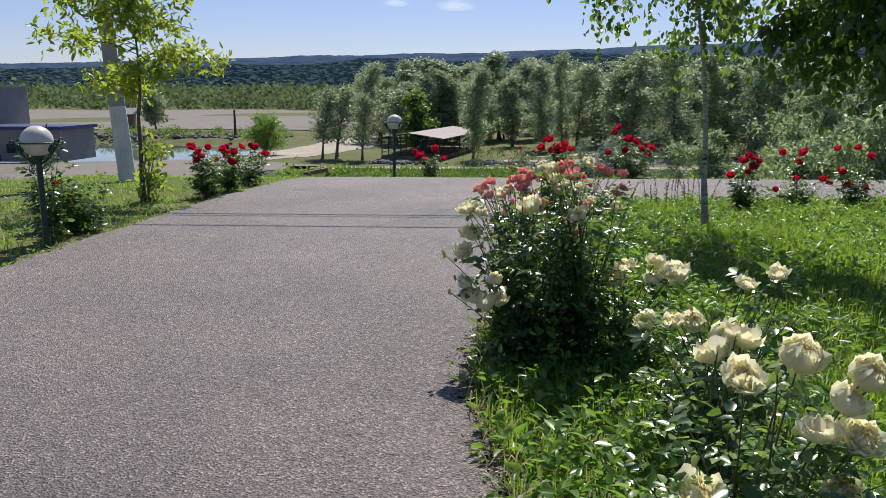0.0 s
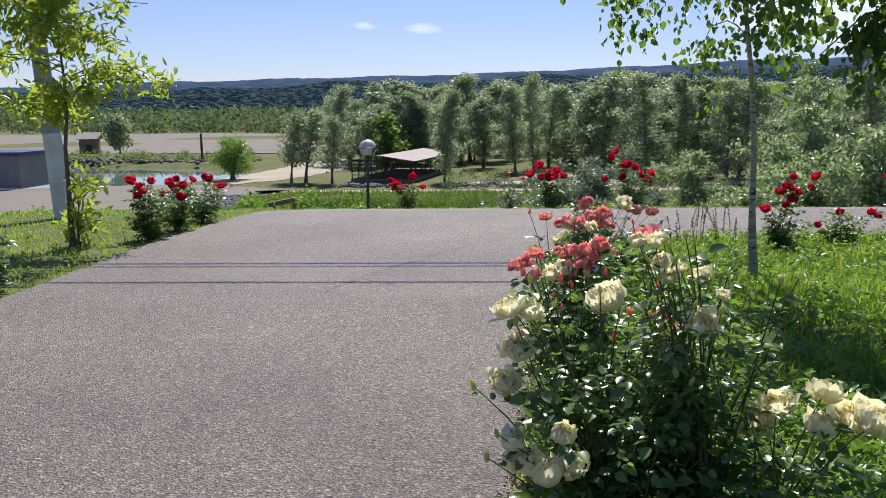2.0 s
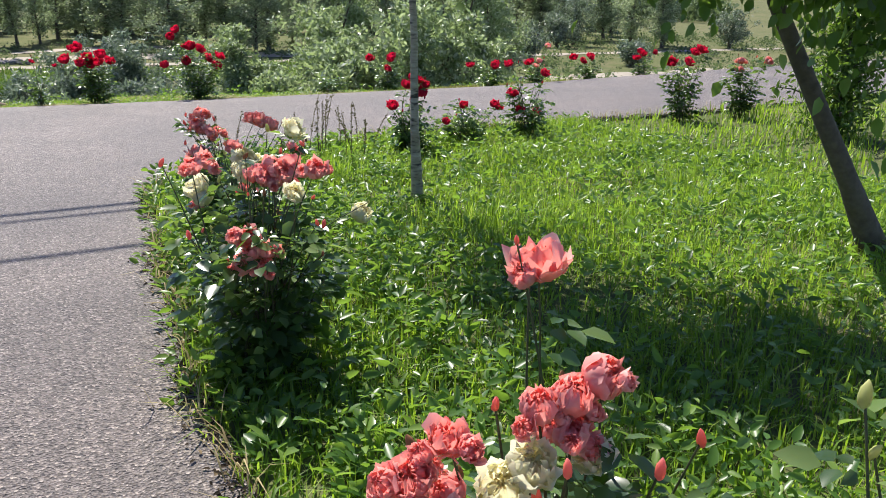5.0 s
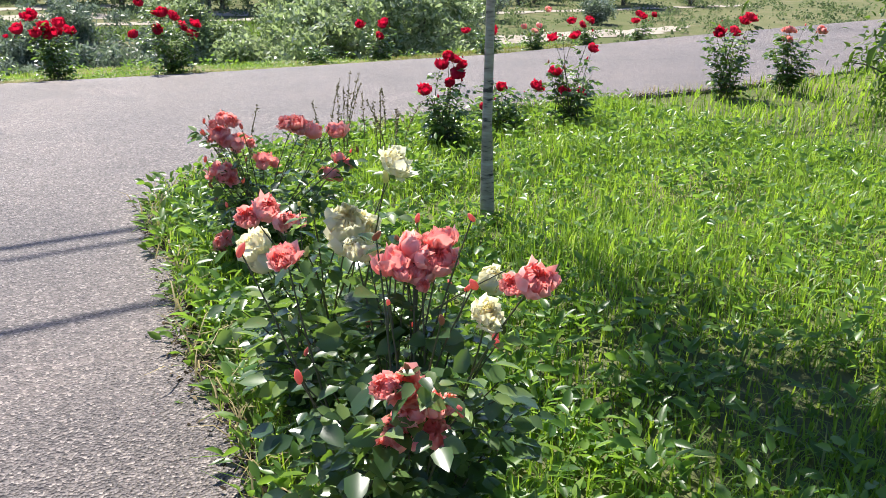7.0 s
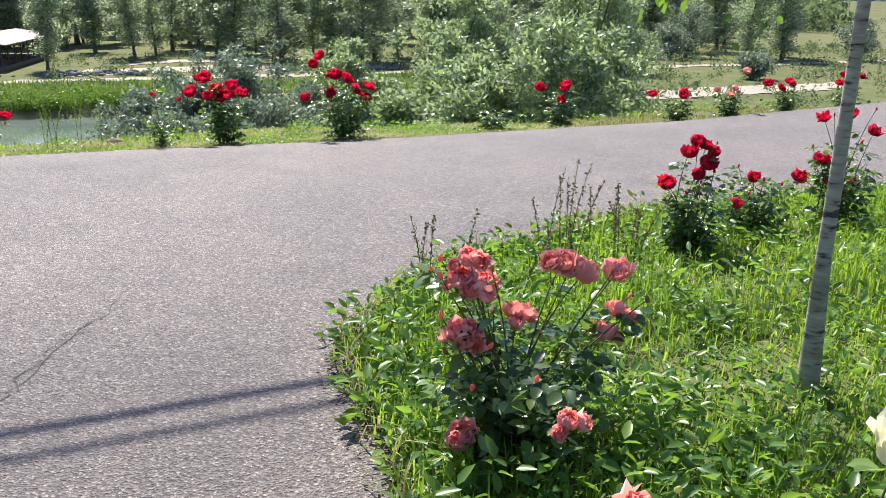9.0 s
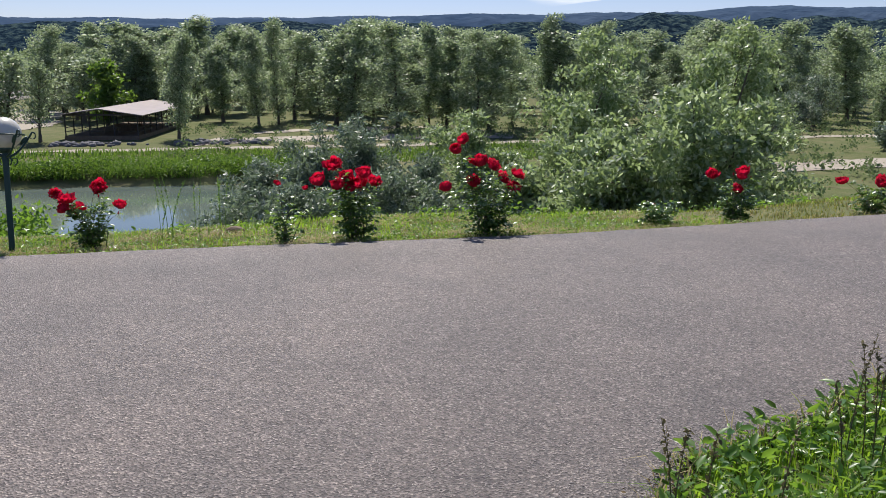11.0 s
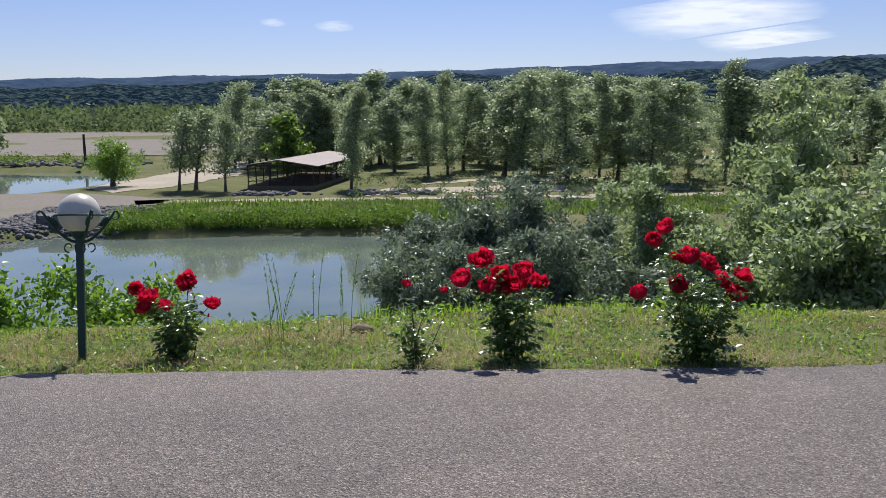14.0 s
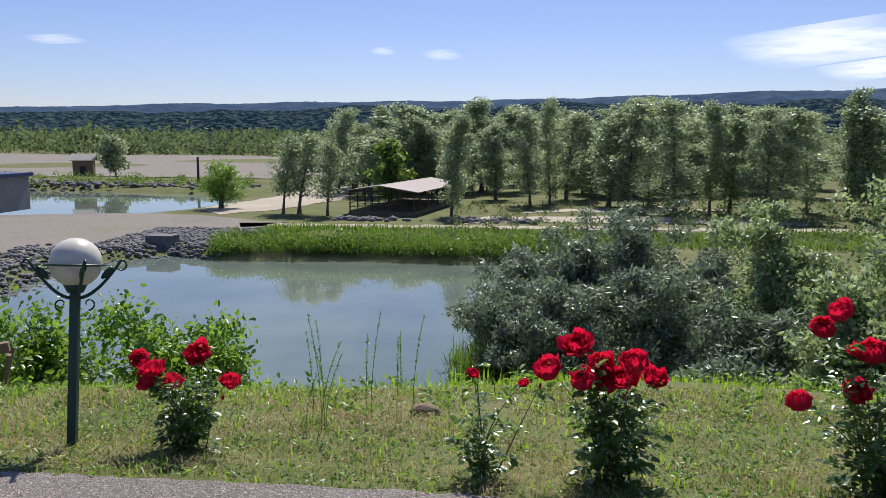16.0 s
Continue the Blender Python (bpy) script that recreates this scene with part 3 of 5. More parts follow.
def bud_mesh(name, mat, seed, size=0.03):
    """A slender closed bud."""
    rng = np.random.default_rng(seed)
    a = np.linspace(0, 2 * np.pi, 8, endpoint=False)
    z = np.array([-1.0, -0.6, 0.0, 0.7, 1.25, 1.5])
    r = np.array([0.16, 0.5, 0.6, 0.5, 0.26, 0.05])
    V = np.stack([r[:, None] * np.cos(a + 0.25 * z[:, None]) * (1 + 0.16 * np.sin(3 * a)), r[:, None] * np.sin(a + 0.25 * z[:, None]) * (1 + 0.16 * np.sin(3 * a)), np.repeat(z[:, None], 8, 1)], -1)
    V = (V + rng.normal(size=V.shape) * 0.03).reshape(-1, 3) * size
    i, j = np.meshgrid(np.arange(5), np.arange(8), indexing="ij")
    return mesh_np(name, V, np.stack([i * 8 + j, i * 8 + (j + 1) % 8, (i + 1) * 8 + (j + 1) % 8, (i + 1) * 8 + j], -1).reshape(-1, 4), mat)


BLOOMS = {k: [bloom_mesh("bloom", m, s, 0.054, sp) for s, sp in ((1, 1.0), (2, 0.8), (3, 1.2), (4, 0.6))]
          for k, m in (("red", REDPETAL), ("pink", PINKPETAL), ("cream", CREAMPETAL))}
BUDS = {k: bud_mesh("bud", m, 7) for k, m in (("red", REDPETAL), ("pink", PINKPETAL), ("cream", BUDPETAL), ("brown", BROWNPETAL))}


BED, VERGE, LEFT = "roses along the bed", "roses along the far verge", "roses along the drive"


def ground_at(x, y):
    return float(land(x, y))


def compound_leaves(P, D, size, rng):
    """Rose leaves: five leaflets along a drooping stalk."""
    n = len(P)
    D = unit(D)
    side = unit(np.cross(D, np.array([0, 0, 1.0])) + 1e-4)
    VV, FF, k = [], [], 0
    for along, across, scale in ((0.35, 0.75, 0.75), (0.35, -0.75, 0.75), (0.85, 0.7, 0.95), (0.85, -0.7, 0.95), (1.25, 0.0, 1.15)):
        droop = np.array([0, 0, -0.22]) * along * along
        at = P + (D * along + side * across * 0.28 + droop) * size[:, None]
        way = D * (0.45 + 0.6 * (across == 0)) + side * across + np.array([0, 0, -0.25]) + rng.normal(size=(n, 3)) * 0.16
        V, F = leaf_arrays(at, way, size * scale * rng.uniform(0.8, 1.15, n), 0.74, rng, 0.72)
        VV.append(V)
        FF.append(F + k)
        k += len(V)
    return np.concatenate(VV), np.concatenate(FF)


def rose_bush(x, y, blooms, colour, seed, label, group, height=0.7, radius=0.3, leaves=150, leaf=0.05, buds=6, size=1.0, waist=0.45, buddy="brown", fresh=0.15):
    """A rose bush: canes that fan out from the foot, carry blooms and buds, and are clad in compound leaves."""
    size *= 1.22 if colour == "red" else 1.0
    leaves = int(leaves * (1.9 if group == BED else 2.3))
    rng = np.random.default_rng(seed)
    base = root("rose_bush", x, y, ground_at(x, y))
    tagged(base, label, "rose bush", group)
    canes, tips = [], [np.array(b[:3], float) for b in blooms]
    for k in range(buds):
        near = tips[int(rng.integers(0, len(blooms)))] if blooms and rng.uniform() < 0.6 else None
        a, rr = rng.uniform(0, 2 * np.pi), radius * math.sqrt(rng.uniform(0.1, 1.0))
        tips.append(near + rng.normal(size=3) * (0.07, 0.07, 0.05) if near is not None else np.array([rr * np.cos(a), rr * np.sin(a), height * rng.uniform(0.75, 1.08)]))
    for k in range(9):
        a, rr = rng.uniform(0, 2 * np.pi), radius * rng.uniform(0.5, 1.0)
        tips.append(np.array([rr * np.cos(a), rr * np.sin(a), height * rng.uniform(0.4, 0.85)]))
    lines = []
    for t in tips:
        foot = rng.normal(size=3) * (0.05, 0.05, 0)
        s = np.linspace(0, 1, 7)[:, None]
        mid = foot * 0.5 + t * 0.5 * np.array([0.55, 0.55, 1.1]) + rng.normal(size=3) * 0.04
        ln = (1 - s) ** 2 * foot + 2 * s * (1 - s) * mid + s * s * t
        lines.append(ln)
        canes.append(tube_arrays(ln, np.linspace(0.005, 0.0018, 7), 5))
    V, F = joined(canes)
    put("stem", mesh_np("stem", V, F, ROSESTEM), base)
    L = np.stack(lines)
    k1 = int(leaves * 0.62)
    pick = rng.integers(0, len(lines), k1)
    s = rng.uniform(0.12, 0.98, k1) * 6
    i0 = np.minimum(s.astype(int), 5)
    P1 = L[pick, i0] + (L[pick, i0 + 1] - L[pick, i0]) * (s - i0)[:, None]
    k2 = leaves - k1
    a = rng.uniform(0, 2 * np.pi, k2)
    h = rng.uniform(0.02, 0.9, k2)
    fan = waist + (1 - waist) * np.minimum(1, h / 0.6)
    bodyr = radius * 0.85 * fan * np.sqrt(rng.uniform(0.0, 1.0, k2))
    P2 = np.stack([bodyr * np.cos(a), bodyr * np.sin(a), h * height], 1)
    P = np.concatenate([P1, P2])
    b = rng.uniform(0, 2 * np.pi, len(P))
    D = np.stack([np.cos(b), np.sin(b), rng.uniform(-0.1, 0.7, len(P))], 1) + unit(P * (1, 1, 0.0) + 1e-3) * 0.5
    young = (rng.uniform(size=len(P)) < fresh) & (P[:, 2] > 0.45 * height)
    sz = leaf * rng.uniform(0.65, 1.3, len(P))
    put("foliage", mesh_np("foliage", *compound_leaves(P[~young], D[~young], sz[~young], rng), ROSELEAF), base)
    if young.sum() > 2:
        put("young_foliage", mesh_np("young_foliage", *compound_leaves(P[young], D[young], sz[young] * 0.85, rng), FRESHLEAF), base, "light green young leaves")
    for b in blooms:
        kind = b[3] if len(b) > 3 else colour
        q = Vector((b[0], b[1], 0)) * 0.8 + Vector((rng.normal() * 0.3, rng.normal() * 0.3 - 0.3, 0.8))
        rot = q.to_track_quat("Z", "Y").to_matrix().to_4x4() @ Matrix.Rotation(rng.uniform(0, 6.28), 4, "Z")
        put("bloom", BLOOMS[kind][int(rng.integers(0, 4))], base, at=Matrix.Translation(b[:3]) @ rot @ Matrix.Scale(size * rng.uniform(0.8, 1.15), 4))
        turn = rng.uniform(0, 6.28)
        for k in range(2 if kind == "pink" and group == BED else 0):
            side = Vector((math.cos(turn + 2.4 * k), math.sin(turn + 2.4 * k), rng.uniform(-0.6, 0.2))) * 0.06 * size
            put("bloom", BLOOMS[kind][int(rng.integers(0, 4))], base, at=Matrix.Translation(Vector(b[:3]) + side) @ (q.normalized() + side.normalized() * 0.6).to_track_quat("Z", "Y").to_matrix().to_4x4() @ Matrix.Scale(size * rng.uniform(0.45, 0.75), 4))
    for k in range(buds):
        p = tips[len(blooms) + k]
        rot = Vector((rng.normal() * 0.3, rng.normal() * 0.3, 1)).to_track_quat("Z", "Y").to_matrix().to_4x4()
        put("bud", BUDS[buddy if rng.uniform() < 0.4 else colour], base, at=Matrix.Translation(p) @ rot @ Matrix.Scale(rng.uniform(0.28, 0.52), 4))
    return base


def random_blooms(seed, n, radius, height):
    rng = np.random.default_rng(seed)
    out = []
    for k in range(n):
        a, r = rng.uniform(0, 6.28), radius * math.sqrt(rng.uniform(0, 1))
        out.append((r * math.cos(a), r * math.sin(a), height * rng.uniform(0.75, 1.1)))
    return out


P_, W_ = "pink", "cream"
rose_bush(1.0, 2.3, ((-0.02, -0.05, 0.74), (0.11, -0.05, 0.79), (0.17, -0.05, 0.61), (0.27, -0.05, 0.59), (-0.1, -0.05, 0.43), (0.23, -0.05, 0.45), (0.23, -0.04, 0.68), (0.28, -0.02, 0.74), (0.07, 0.5, 0.67), (0.12, 0.5, 0.68), (0.03, 0.46, 0.64)),
          W_, 11, "creamy yellow rose bush with large open blooms", BED, 0.64, 0.36, 250, 0.046, 22, 0.85, 0.7, W_, 0.65)
rose_bush(1.2, 3.3, ((-0.29, 0, 0.58), (-0.12, 0, 0.58), (0.06, 0, 0.73), (0.17, 0, 0.77), (-0.19, 0, 0.58)),
          W_, 12, "creamy white rose bush with many buds", BED, 0.58, 0.38, 250, 0.046, 26, 0.66, 0.7, W_, 0.65)
rose_bush(1.02, 4.45, ((-0.1, 0, 0.48), (0.09, 0, 0.47), (0.2, 0, 0.5), (0.11, 0.02, 0.57), (-0.05, -0.03, 0.55), (0.17, -0.2, 0.56)),
          W_, 10, "low butter-yellow rose bush", BED, 0.42, 0.28, 90, 0.048, 5, 0.95, 0.5, W_, 0.3)
rose_bush(0.5, 4.42, ((-0.29, -0.14, 0.42), (-0.22, -0.14, 0.38), (-0.33, -0.14, 0.48), (-0.18, -0.14, 0.5), (-0.15, -0.14, 0.4), (-0.31, 0.03, 0.71), (-0.35, -0.02, 0.62), (-0.27, 0.07, 0.82), (-0.33, 0.07, 0.83), (-0.01, 0.23, 0.82), (0.2, 0.38, 0.7, P_), (0.24, 0.34, 0.69, P_), (0.22, -0.08, 0.82)),
          W_, 13, "tall white rose bush leaning over the asphalt edge", BED, 0.82, 0.29, 280, 0.044, 22, 0.88, 0.7, W_, 0.4)
rose_bush(0.78, 4.5, ((-0.15, -0.1, 0.94), (-0.19, -0.1, 1.05), (-0.24, -0.1, 1.05), (-0.05, -0.1, 0.95), (0.01, -0.1, 0.89), (-0.17, -0.1, 0.99), (-0.12, -0.1, 0.97)),
          W_, 9, "tall pale cream rose bush full of buds", BED, 0.9, 0.27, 270, 0.042, 26, 0.44, 0.6, W_, 0.4)
rose_bush(0.47, 4.97, ((-0.2, -0.02, 0.84), (-0.25, -0.02, 0.88), (-0.01, -0.02, 0.88), (-0.07, -0.02, 0.93), (0.03, -0.02, 0.95), (-0.2, -0.02, 0.92), (-0.02, -0.02, 0.93), (-0.14, -0.05, 0.85, W_), (-0.1, -0.05, 0.87, W_), (0.0, -0.05, 0.86, W_), (-0.03, -0.04, 0.89)),
          P_, 15, "coral pink and cream rose bush", BED, 0.84, 0.27, 270, 0.044, 20, 0.52, 0.6, "brown", 0.35)
rose_bush(0.77, 5.47, ((0.0, 0.01, 0.91),),
          P_, 16, "thin tall rose bush with a single pink bloom", BED, 0.66, 0.16, 34, 0.06, 4, 0.85, 0.5)
rose_bush(0.64, 7.02, ((-0.12, -0.17, 0.5), (-0.08, -0.17, 0.55), (-0.03, -0.17, 0.55), (-0.09, -0.15, 0.6), (-0.04, -0.2, 0.5), (0.09, 0.13, 0.78), (0.16, 0.13, 0.79), (0.03, 0.13, 0.75), (0.09, 0.11, 0.73), (0.14, 0.1, 0.75), (0.11, -0.3, 0.85), (-0.17, 0.28, 0.76), (0.01, 0.28, 0.74, W_), (0.04, 0.27, 0.73, W_), (0.06, -0.22, 0.76, W_)),
          P_, 17, "coral pink rose bush with clustered frilled blooms and spent canes", BED, 0.62, 0.3, 170, 0.062, 30, 0.66, 0.5, "brown", 0.2)
rose_bush(0.78, 7.82, ((0.27, 0.01, 0.79), (-0.11, 0.18, 0.64, P_), (-0.04, -0.27, 0.66), (-0.14, 0.21, 0.51), (-0.12, 0.19, 0.46), (-0.04, -0.27, 0.72), (0.01, -0.27, 0.7), (0.5, -0.22, 0.42)),
          W_, 18, "white rose bush with a few open blooms", BED, 0.52, 0.3, 130, 0.056, 12, 0.9, 0.5, W_, 0.6)
rose_bush(1.12, 9.3, ((-0.18, 0.05, 0.63), (-0.14, 0.03, 0.6), (0.03, 0.05, 0.49), (0.19, 0.05, 0.65), (0.24, 0.07, 0.62), (0.28, 0.05, 0.6), (0.35, 0.0, 0.38), (0.42, 0.05, 0.59), (-0.21, 0.0, 0.47), (-0.16, 0.05, 0.7), (0.42, 0.03, 0.45), (-0.25, -0.13, 0.17), (-0.03, -0.4, 0.32), (-0.02, 0.25, 0.55), (-0.17, 0.0, 0.46)),
          P_, 19, "coral pink rose bush at the bed's corner", BED, 0.44, 0.33, 160, 0.054, 16, 0.78, 0.5, "brown", 0.2)
rose_bush(3.3, 11.15, ((-0.01, 0.05, 0.64), (0.18, 0.05, 0.63), (0.1, 0.0, 0.57), (-0.16, 0.05, 0.45), (0.41, 0.05, 0.27), (0.11, 0.05, 0.68), (0.05, 0.06, 0.7), (0.04, 0.0, 0.5)),
          "red", 20, "crimson rose bush beside a birch", BED, 0.5, 0.26, 130, 0.05, 5, 0.7, 0.5)
rose_bush(4.05, 11.4, ((-0.03, 0, 0.39), (0.38, 0, 0.36)), "red", 21, "low red rose bush in long grass", BED, 0.42, 0.3, 90, 0.05, 4, 0.68, 0.5)
rose_bush(4.75, 11.3, ((-0.43, 0.0, 0.4), (-0.11, 0.0, 0.33), (0.1, 0.0, 0.3), (-0.28, 0.0, 0.8), (-0.03, 0.0, 0.81), (0.1, -0.1, 0.7), (-0.18, 0.05, 0.5)),
          "red", 22, "red rose bush with bare tall canes", BED, 0.62, 0.26, 100, 0.05, 6, 0.7, 0.45)
rose_bush(7.3, 11.75, random_blooms(4, 4, 0.3, 0.8), "red", 23, "tall sparse red rose bush by the roadside", BED, 0.8, 0.28, 112, 0.060, 5, 0.85, 0.6)
rose_bush(8.25, 11.65, random_blooms(5, 3, 0.3, 0.8), P_, 24, "tall sparse pink rose bush by the roadside", BED, 0.8, 0.26, 100, 0.060, 5, 0.85, 0.6)
rose_bush(-1.5, 17.85, ((0.12, -0.06, 0.68), (0.30, 0.00, 0.48), (-0.12, 0.06, 0.44), (-0.24, -0.03, 0.47), (-0.32, 0.03, 0.61), (-0.20, -0.06, 0.57)),
          "red", 25, "dark red rose bush beside the garden lamp", VERGE, 0.56, 0.22, 120, 0.05, 5, 0.95, 0.85)
rose_bush(0.48, 17.35, ((-0.06, -0.06, 0.67), (0.23, 0.00, 0.60)), "red", 26, "small thin red rose bush", VERGE, 0.5, 0.18, 46, 0.046, 2, 0.5, 0.6, "brown", 0.4)
rose_bush(1.24, 17.4, ((-0.23, -0.06, 0.85), (-0.39, 0.00, 0.68), (-0.08, 0.06, 0.70), (-0.19, -0.03, 0.63), (0.05, 0.03, 0.64), (0.09, -0.06, 0.75), (0.22, 0.00, 0.65), (-0.04, 0.06, 0.60)),
          "red", 27, "full crimson rose bush on the verge", VERGE, 0.64, 0.28, 170, 0.05, 2, 1.05, 0.85)
rose_bush(2.69, 17.25, ((-0.30, -0.06, 1.08), (-0.37, 0.00, 0.97), (-0.15, 0.06, 0.84), (0.05, -0.03, 0.80), (-0.16, 0.03, 0.61), (-0.49, -0.06, 0.57), (0.18, 0.00, 0.65), (0.37, 0.06, 0.68), (0.29, -0.03, 0.54), (-0.08, 0.03, 0.83)),
          "red", 28, "tall crimson rose bush on the verge", VERGE, 0.72, 0.36, 210, 0.05, 4, 1.05, 0.85)
rose_bush(4.9, 17.4, (), "red", 29, "small green rose bush without blooms", VERGE, 0.34, 0.26, 75, 0.048, 2, 0.7, 0.9)
rose_bush(6.05, 17.6, ((-0.29, 0.1, 0.6), (0.04, -0.02, 0.58), (0.0, 0.0, 0.42), (0.1, 0.05, 0.62)), "red", 30, "red rose bush on the far verge", VERGE, 0.52, 0.22, 87, 0.054, 3, 1.0, 0.7)
rose_bush(8.4, 17.9, ((-0.33, 0.27, 0.43), (0.03, -0.03, 0.43), (0.15, 0.1, 0.46)), "red", 31, "low red rose bush on the far verge", VERGE, 0.4, 0.26, 75, 0.054, 3, 1.0, 0.7)
rose_bush(9.5, 18.0, ((-0.16, 0.15, 0.47), (0.04, -0.04, 0.5), (0.18, -0.1, 0.79), (-0.01, 0.01, 0.41)), P_, 32, "pink rose bush on the far verge", VERGE, 0.5, 0.24, 75, 0.054, 3, 1.0, 0.7)
rose_bush(11.3, 18.6, random_blooms(6, 4, 0.35, 0.55), "red", 33, "red rose bush on the far verge", VERGE, 0.5, 0.28, 75, 0.054, 3, 1.0, 0.7)
rose_bush(13.2, 19.0, random_blooms(7, 4, 0.35, 0.6), "red", 34, "red rose bush on the far verge", VERGE, 0.5, 0.28, 75, 0.054, 3, 1.0, 0.7)
rose_bush(-4.22, 12.1, random_blooms(8, 7, 0.22, 0.72), "red", 35, "dark-leaved red rose bush beside the drive", LEFT, 0.72, 0.3, 130, 0.056, 6, 0.85, 0.6)
rose_bush(-4.25, 13.1, random_blooms(9, 9, 0.3, 0.66), "red", 36, "red rose bush beside the drive", LEFT, 0.64, 0.36, 130, 0.056, 6, 0.8, 0.6)
rose_bush(-4.3, 14.3, random_blooms(10, 9, 0.4, 0.66), "red", 37, "broad red rose bush beside the drive", LEFT, 0.64, 0.4, 140, 0.056, 8, 0.8, 0.6)
rose_bush(-4.22, 8.4, ((0.12, -0.25, 0.42), (-0.2, 0.1, 0.5)), "red", 38, "dense green rose bush with one red bloom beside a lamp", LEFT, 0.56, 0.46, 220, 0.058, 3, 0.6, 0.75)
rose_bush(-4.05, 7.75, (), "red", 39, "climbing rose cane beside the garden lamp", LEFT, 1.1, 0.22, 70, 0.058, 2, 0.6, 0.5, "brown", 0.3)


# ---- trees and shrubs ----
def tree(name, x, y, seed, height, trunk_r, crown_from, crown_r, limbs, leaves, leaf, mats, label, category="tree", group="", lean=(0, 0), width=0.5, clump=0.35, profile="oval",
         droop=0.0, per_limb=5, far=False, base_z=None, stems=1, upward=0.7, flat=0.4, bend=0.0):
    """Tapered trunk(s), limbs, and a crown of leaf clumps round the limbs with gaps between."""
    rng = np.random.default_rng(seed)
    ob = root(name, x, y, ground_at(x, y) - 0.03 if base_z is None else base_z)
    tagged(ob, label, category, group)
    wood, centres, sizes = [], [], []
    for st in range(stems):
        a0 = rng.uniform(0, 6.28)
        spread = (0 if stems == 1 else 0.35 * crown_r)
        k = 9
        s = np.linspace(0, 1, k)
        wob = np.cumsum(rng.normal(size=(k, 2)) * 0.018 * height, 0) * s[:, None]
        hh = height * (1 if st == 0 else rng.uniform(0.7, 0.98)) * 0.95
        bow = np.minimum(1, s / bend) if bend else s
        line = np.stack([lean[0] * bow + wob[:, 0] + spread * np.cos(a0) * s, lean[1] * bow + wob[:, 1] + spread * np.sin(a0) * s, hh * s], 1)
        line[0] = (0.06 * stems * np.cos(a0) * (stems > 1), 0.06 * stems * np.sin(a0) * (stems > 1), 0)
        rad = trunk_r * (1 - 0.9 * s) * (1 + 0.5 * np.exp(-s * 18))
        wood.append(tube_arrays(line, rad, 6 if far else 10))
        nl = max(2, limbs // stems)
        for i in range(nl):
            f = crown_from + (0.97 - crown_from) * (i + rng.uniform(0, 1)) / nl
            p0 = np.array([np.interp(f, s, line[:, c]) for c in range(3)])
            g = (f - crown_from) / (1 - crown_from)
            shape = {"oval": math.sin(math.pi * min(0.97, 0.18 + 0.8 * g)) ** 0.8, "column": 0.55 + 0.45 * math.sin(math.pi * g), "dome": math.sqrt(max(0.05, 1 - g * g * 0.92)), "cone": 1 - 0.8 * g, "spire": (0.3 + 0.7 * (1 - g) ** 0.8) * min(1, 0.45 + g / 0.25)}[profile]
            a = rng.uniform(0, 6.28)
            ln = crown_r * shape * rng.uniform(0.3, 1.35)
            q = np.linspace(0, 1, 5)
            rise = upward * ln * q * (1 - 0.3 * q) - droop * ln * q * q
            limb = p0 + np.stack([np.cos(a) * ln * q, np.sin(a) * ln * q, rise], 1) + rng.normal(size=(5, 3)) * 0.05 * ln * q[:, None]
            wood.append(tube_arrays(limb, np.linspace(max(0.006, trunk_r * 0.32 * (1 - f * 0.6)), 0.004, 5), 4 if far else 6))
            for c in range(per_limb):
                v = rng.uniform(0.1, 1.05)
                centres.append([np.interp(v, q, limb[:, d]) for d in range(3)])
                sizes.append(clump * rng.uniform(0.6, 1.3))
    V, F = joined(wood)
    put("trunk", mesh_np("trunk", V, F, mats[0]), ob)
    centres, sizes = np.array(centres), np.array(sizes)
    pick = rng.choice(len(centres), leaves, p=sizes ** 2 / (sizes ** 2).sum())
    off = rng.normal(size=(leaves, 3)) * (0.55, 0.55, 0.5)
    if droop > 0.3:
        off[:, 2] = -np.abs(rng.normal(size=leaves)) * 0.9
        off[:, :2] *= 0.5
    facing = None
    if far:
        facing = unit(rng.normal(size=(leaves, 3)) + (0, 0, 0.45))
        off = facing * rng.uniform(0.5, 1.0, (leaves, 1)) * (1.0, 1.0, 0.8)
    P = centres[pick] + off * sizes[pick][:, None]
    D = rng.normal(size=P.shape) + off * 0.4 + np.array([0, 0, -0.25 - 1.3 * (droop > 0.3)])
    fn = quad_leaf_arrays(P, D, leaf * rng.uniform(0.6, 1.4, leaves), width, rng, facing) if far else leaf_arrays(P, D, leaf * rng.uniform(0.6, 1.4, leaves), width, rng, flat)
    put("crown", mesh_np("crown", *fn, mats[1]), ob)
    return ob


tree("birch_tree", 2.42, 9.25, 41, 5.0, 0.031, 0.44, 1.12, 30, 6000, 0.066, (BIRCHBARK, BIRCHLEAF), "slender pale birch with hanging leaves in the rose bed", "tree", "birches", (-0.4, 0.0), 0.8, 0.3, "dome", 0.32, 7, upward=0.6)
tree("birch_tree", 4.3, 7.0, 42, 4.0, 0.06, 0.45, 1.4, 34, 10500, 0.07, (BARK, BIRCHLEAF), "dark leaning birch with drooping leafy branches", "tree", "birches", (-1.1, 0.15), 0.8, 0.24, "dome", 0.6, 7, upward=0.35, bend=0.42)
tree("young_tree", -4.9, 11.5, 43, 3.4, 0.034, 0.47, 0.98, 30, 3400, 0.105, (BARK, SAPLEAF), "young ash with light yellow-green leaves by the pole", "tree", "", (0.06, 0.0), 0.42, 0.17, "oval", 0.25, 6, upward=0.55)
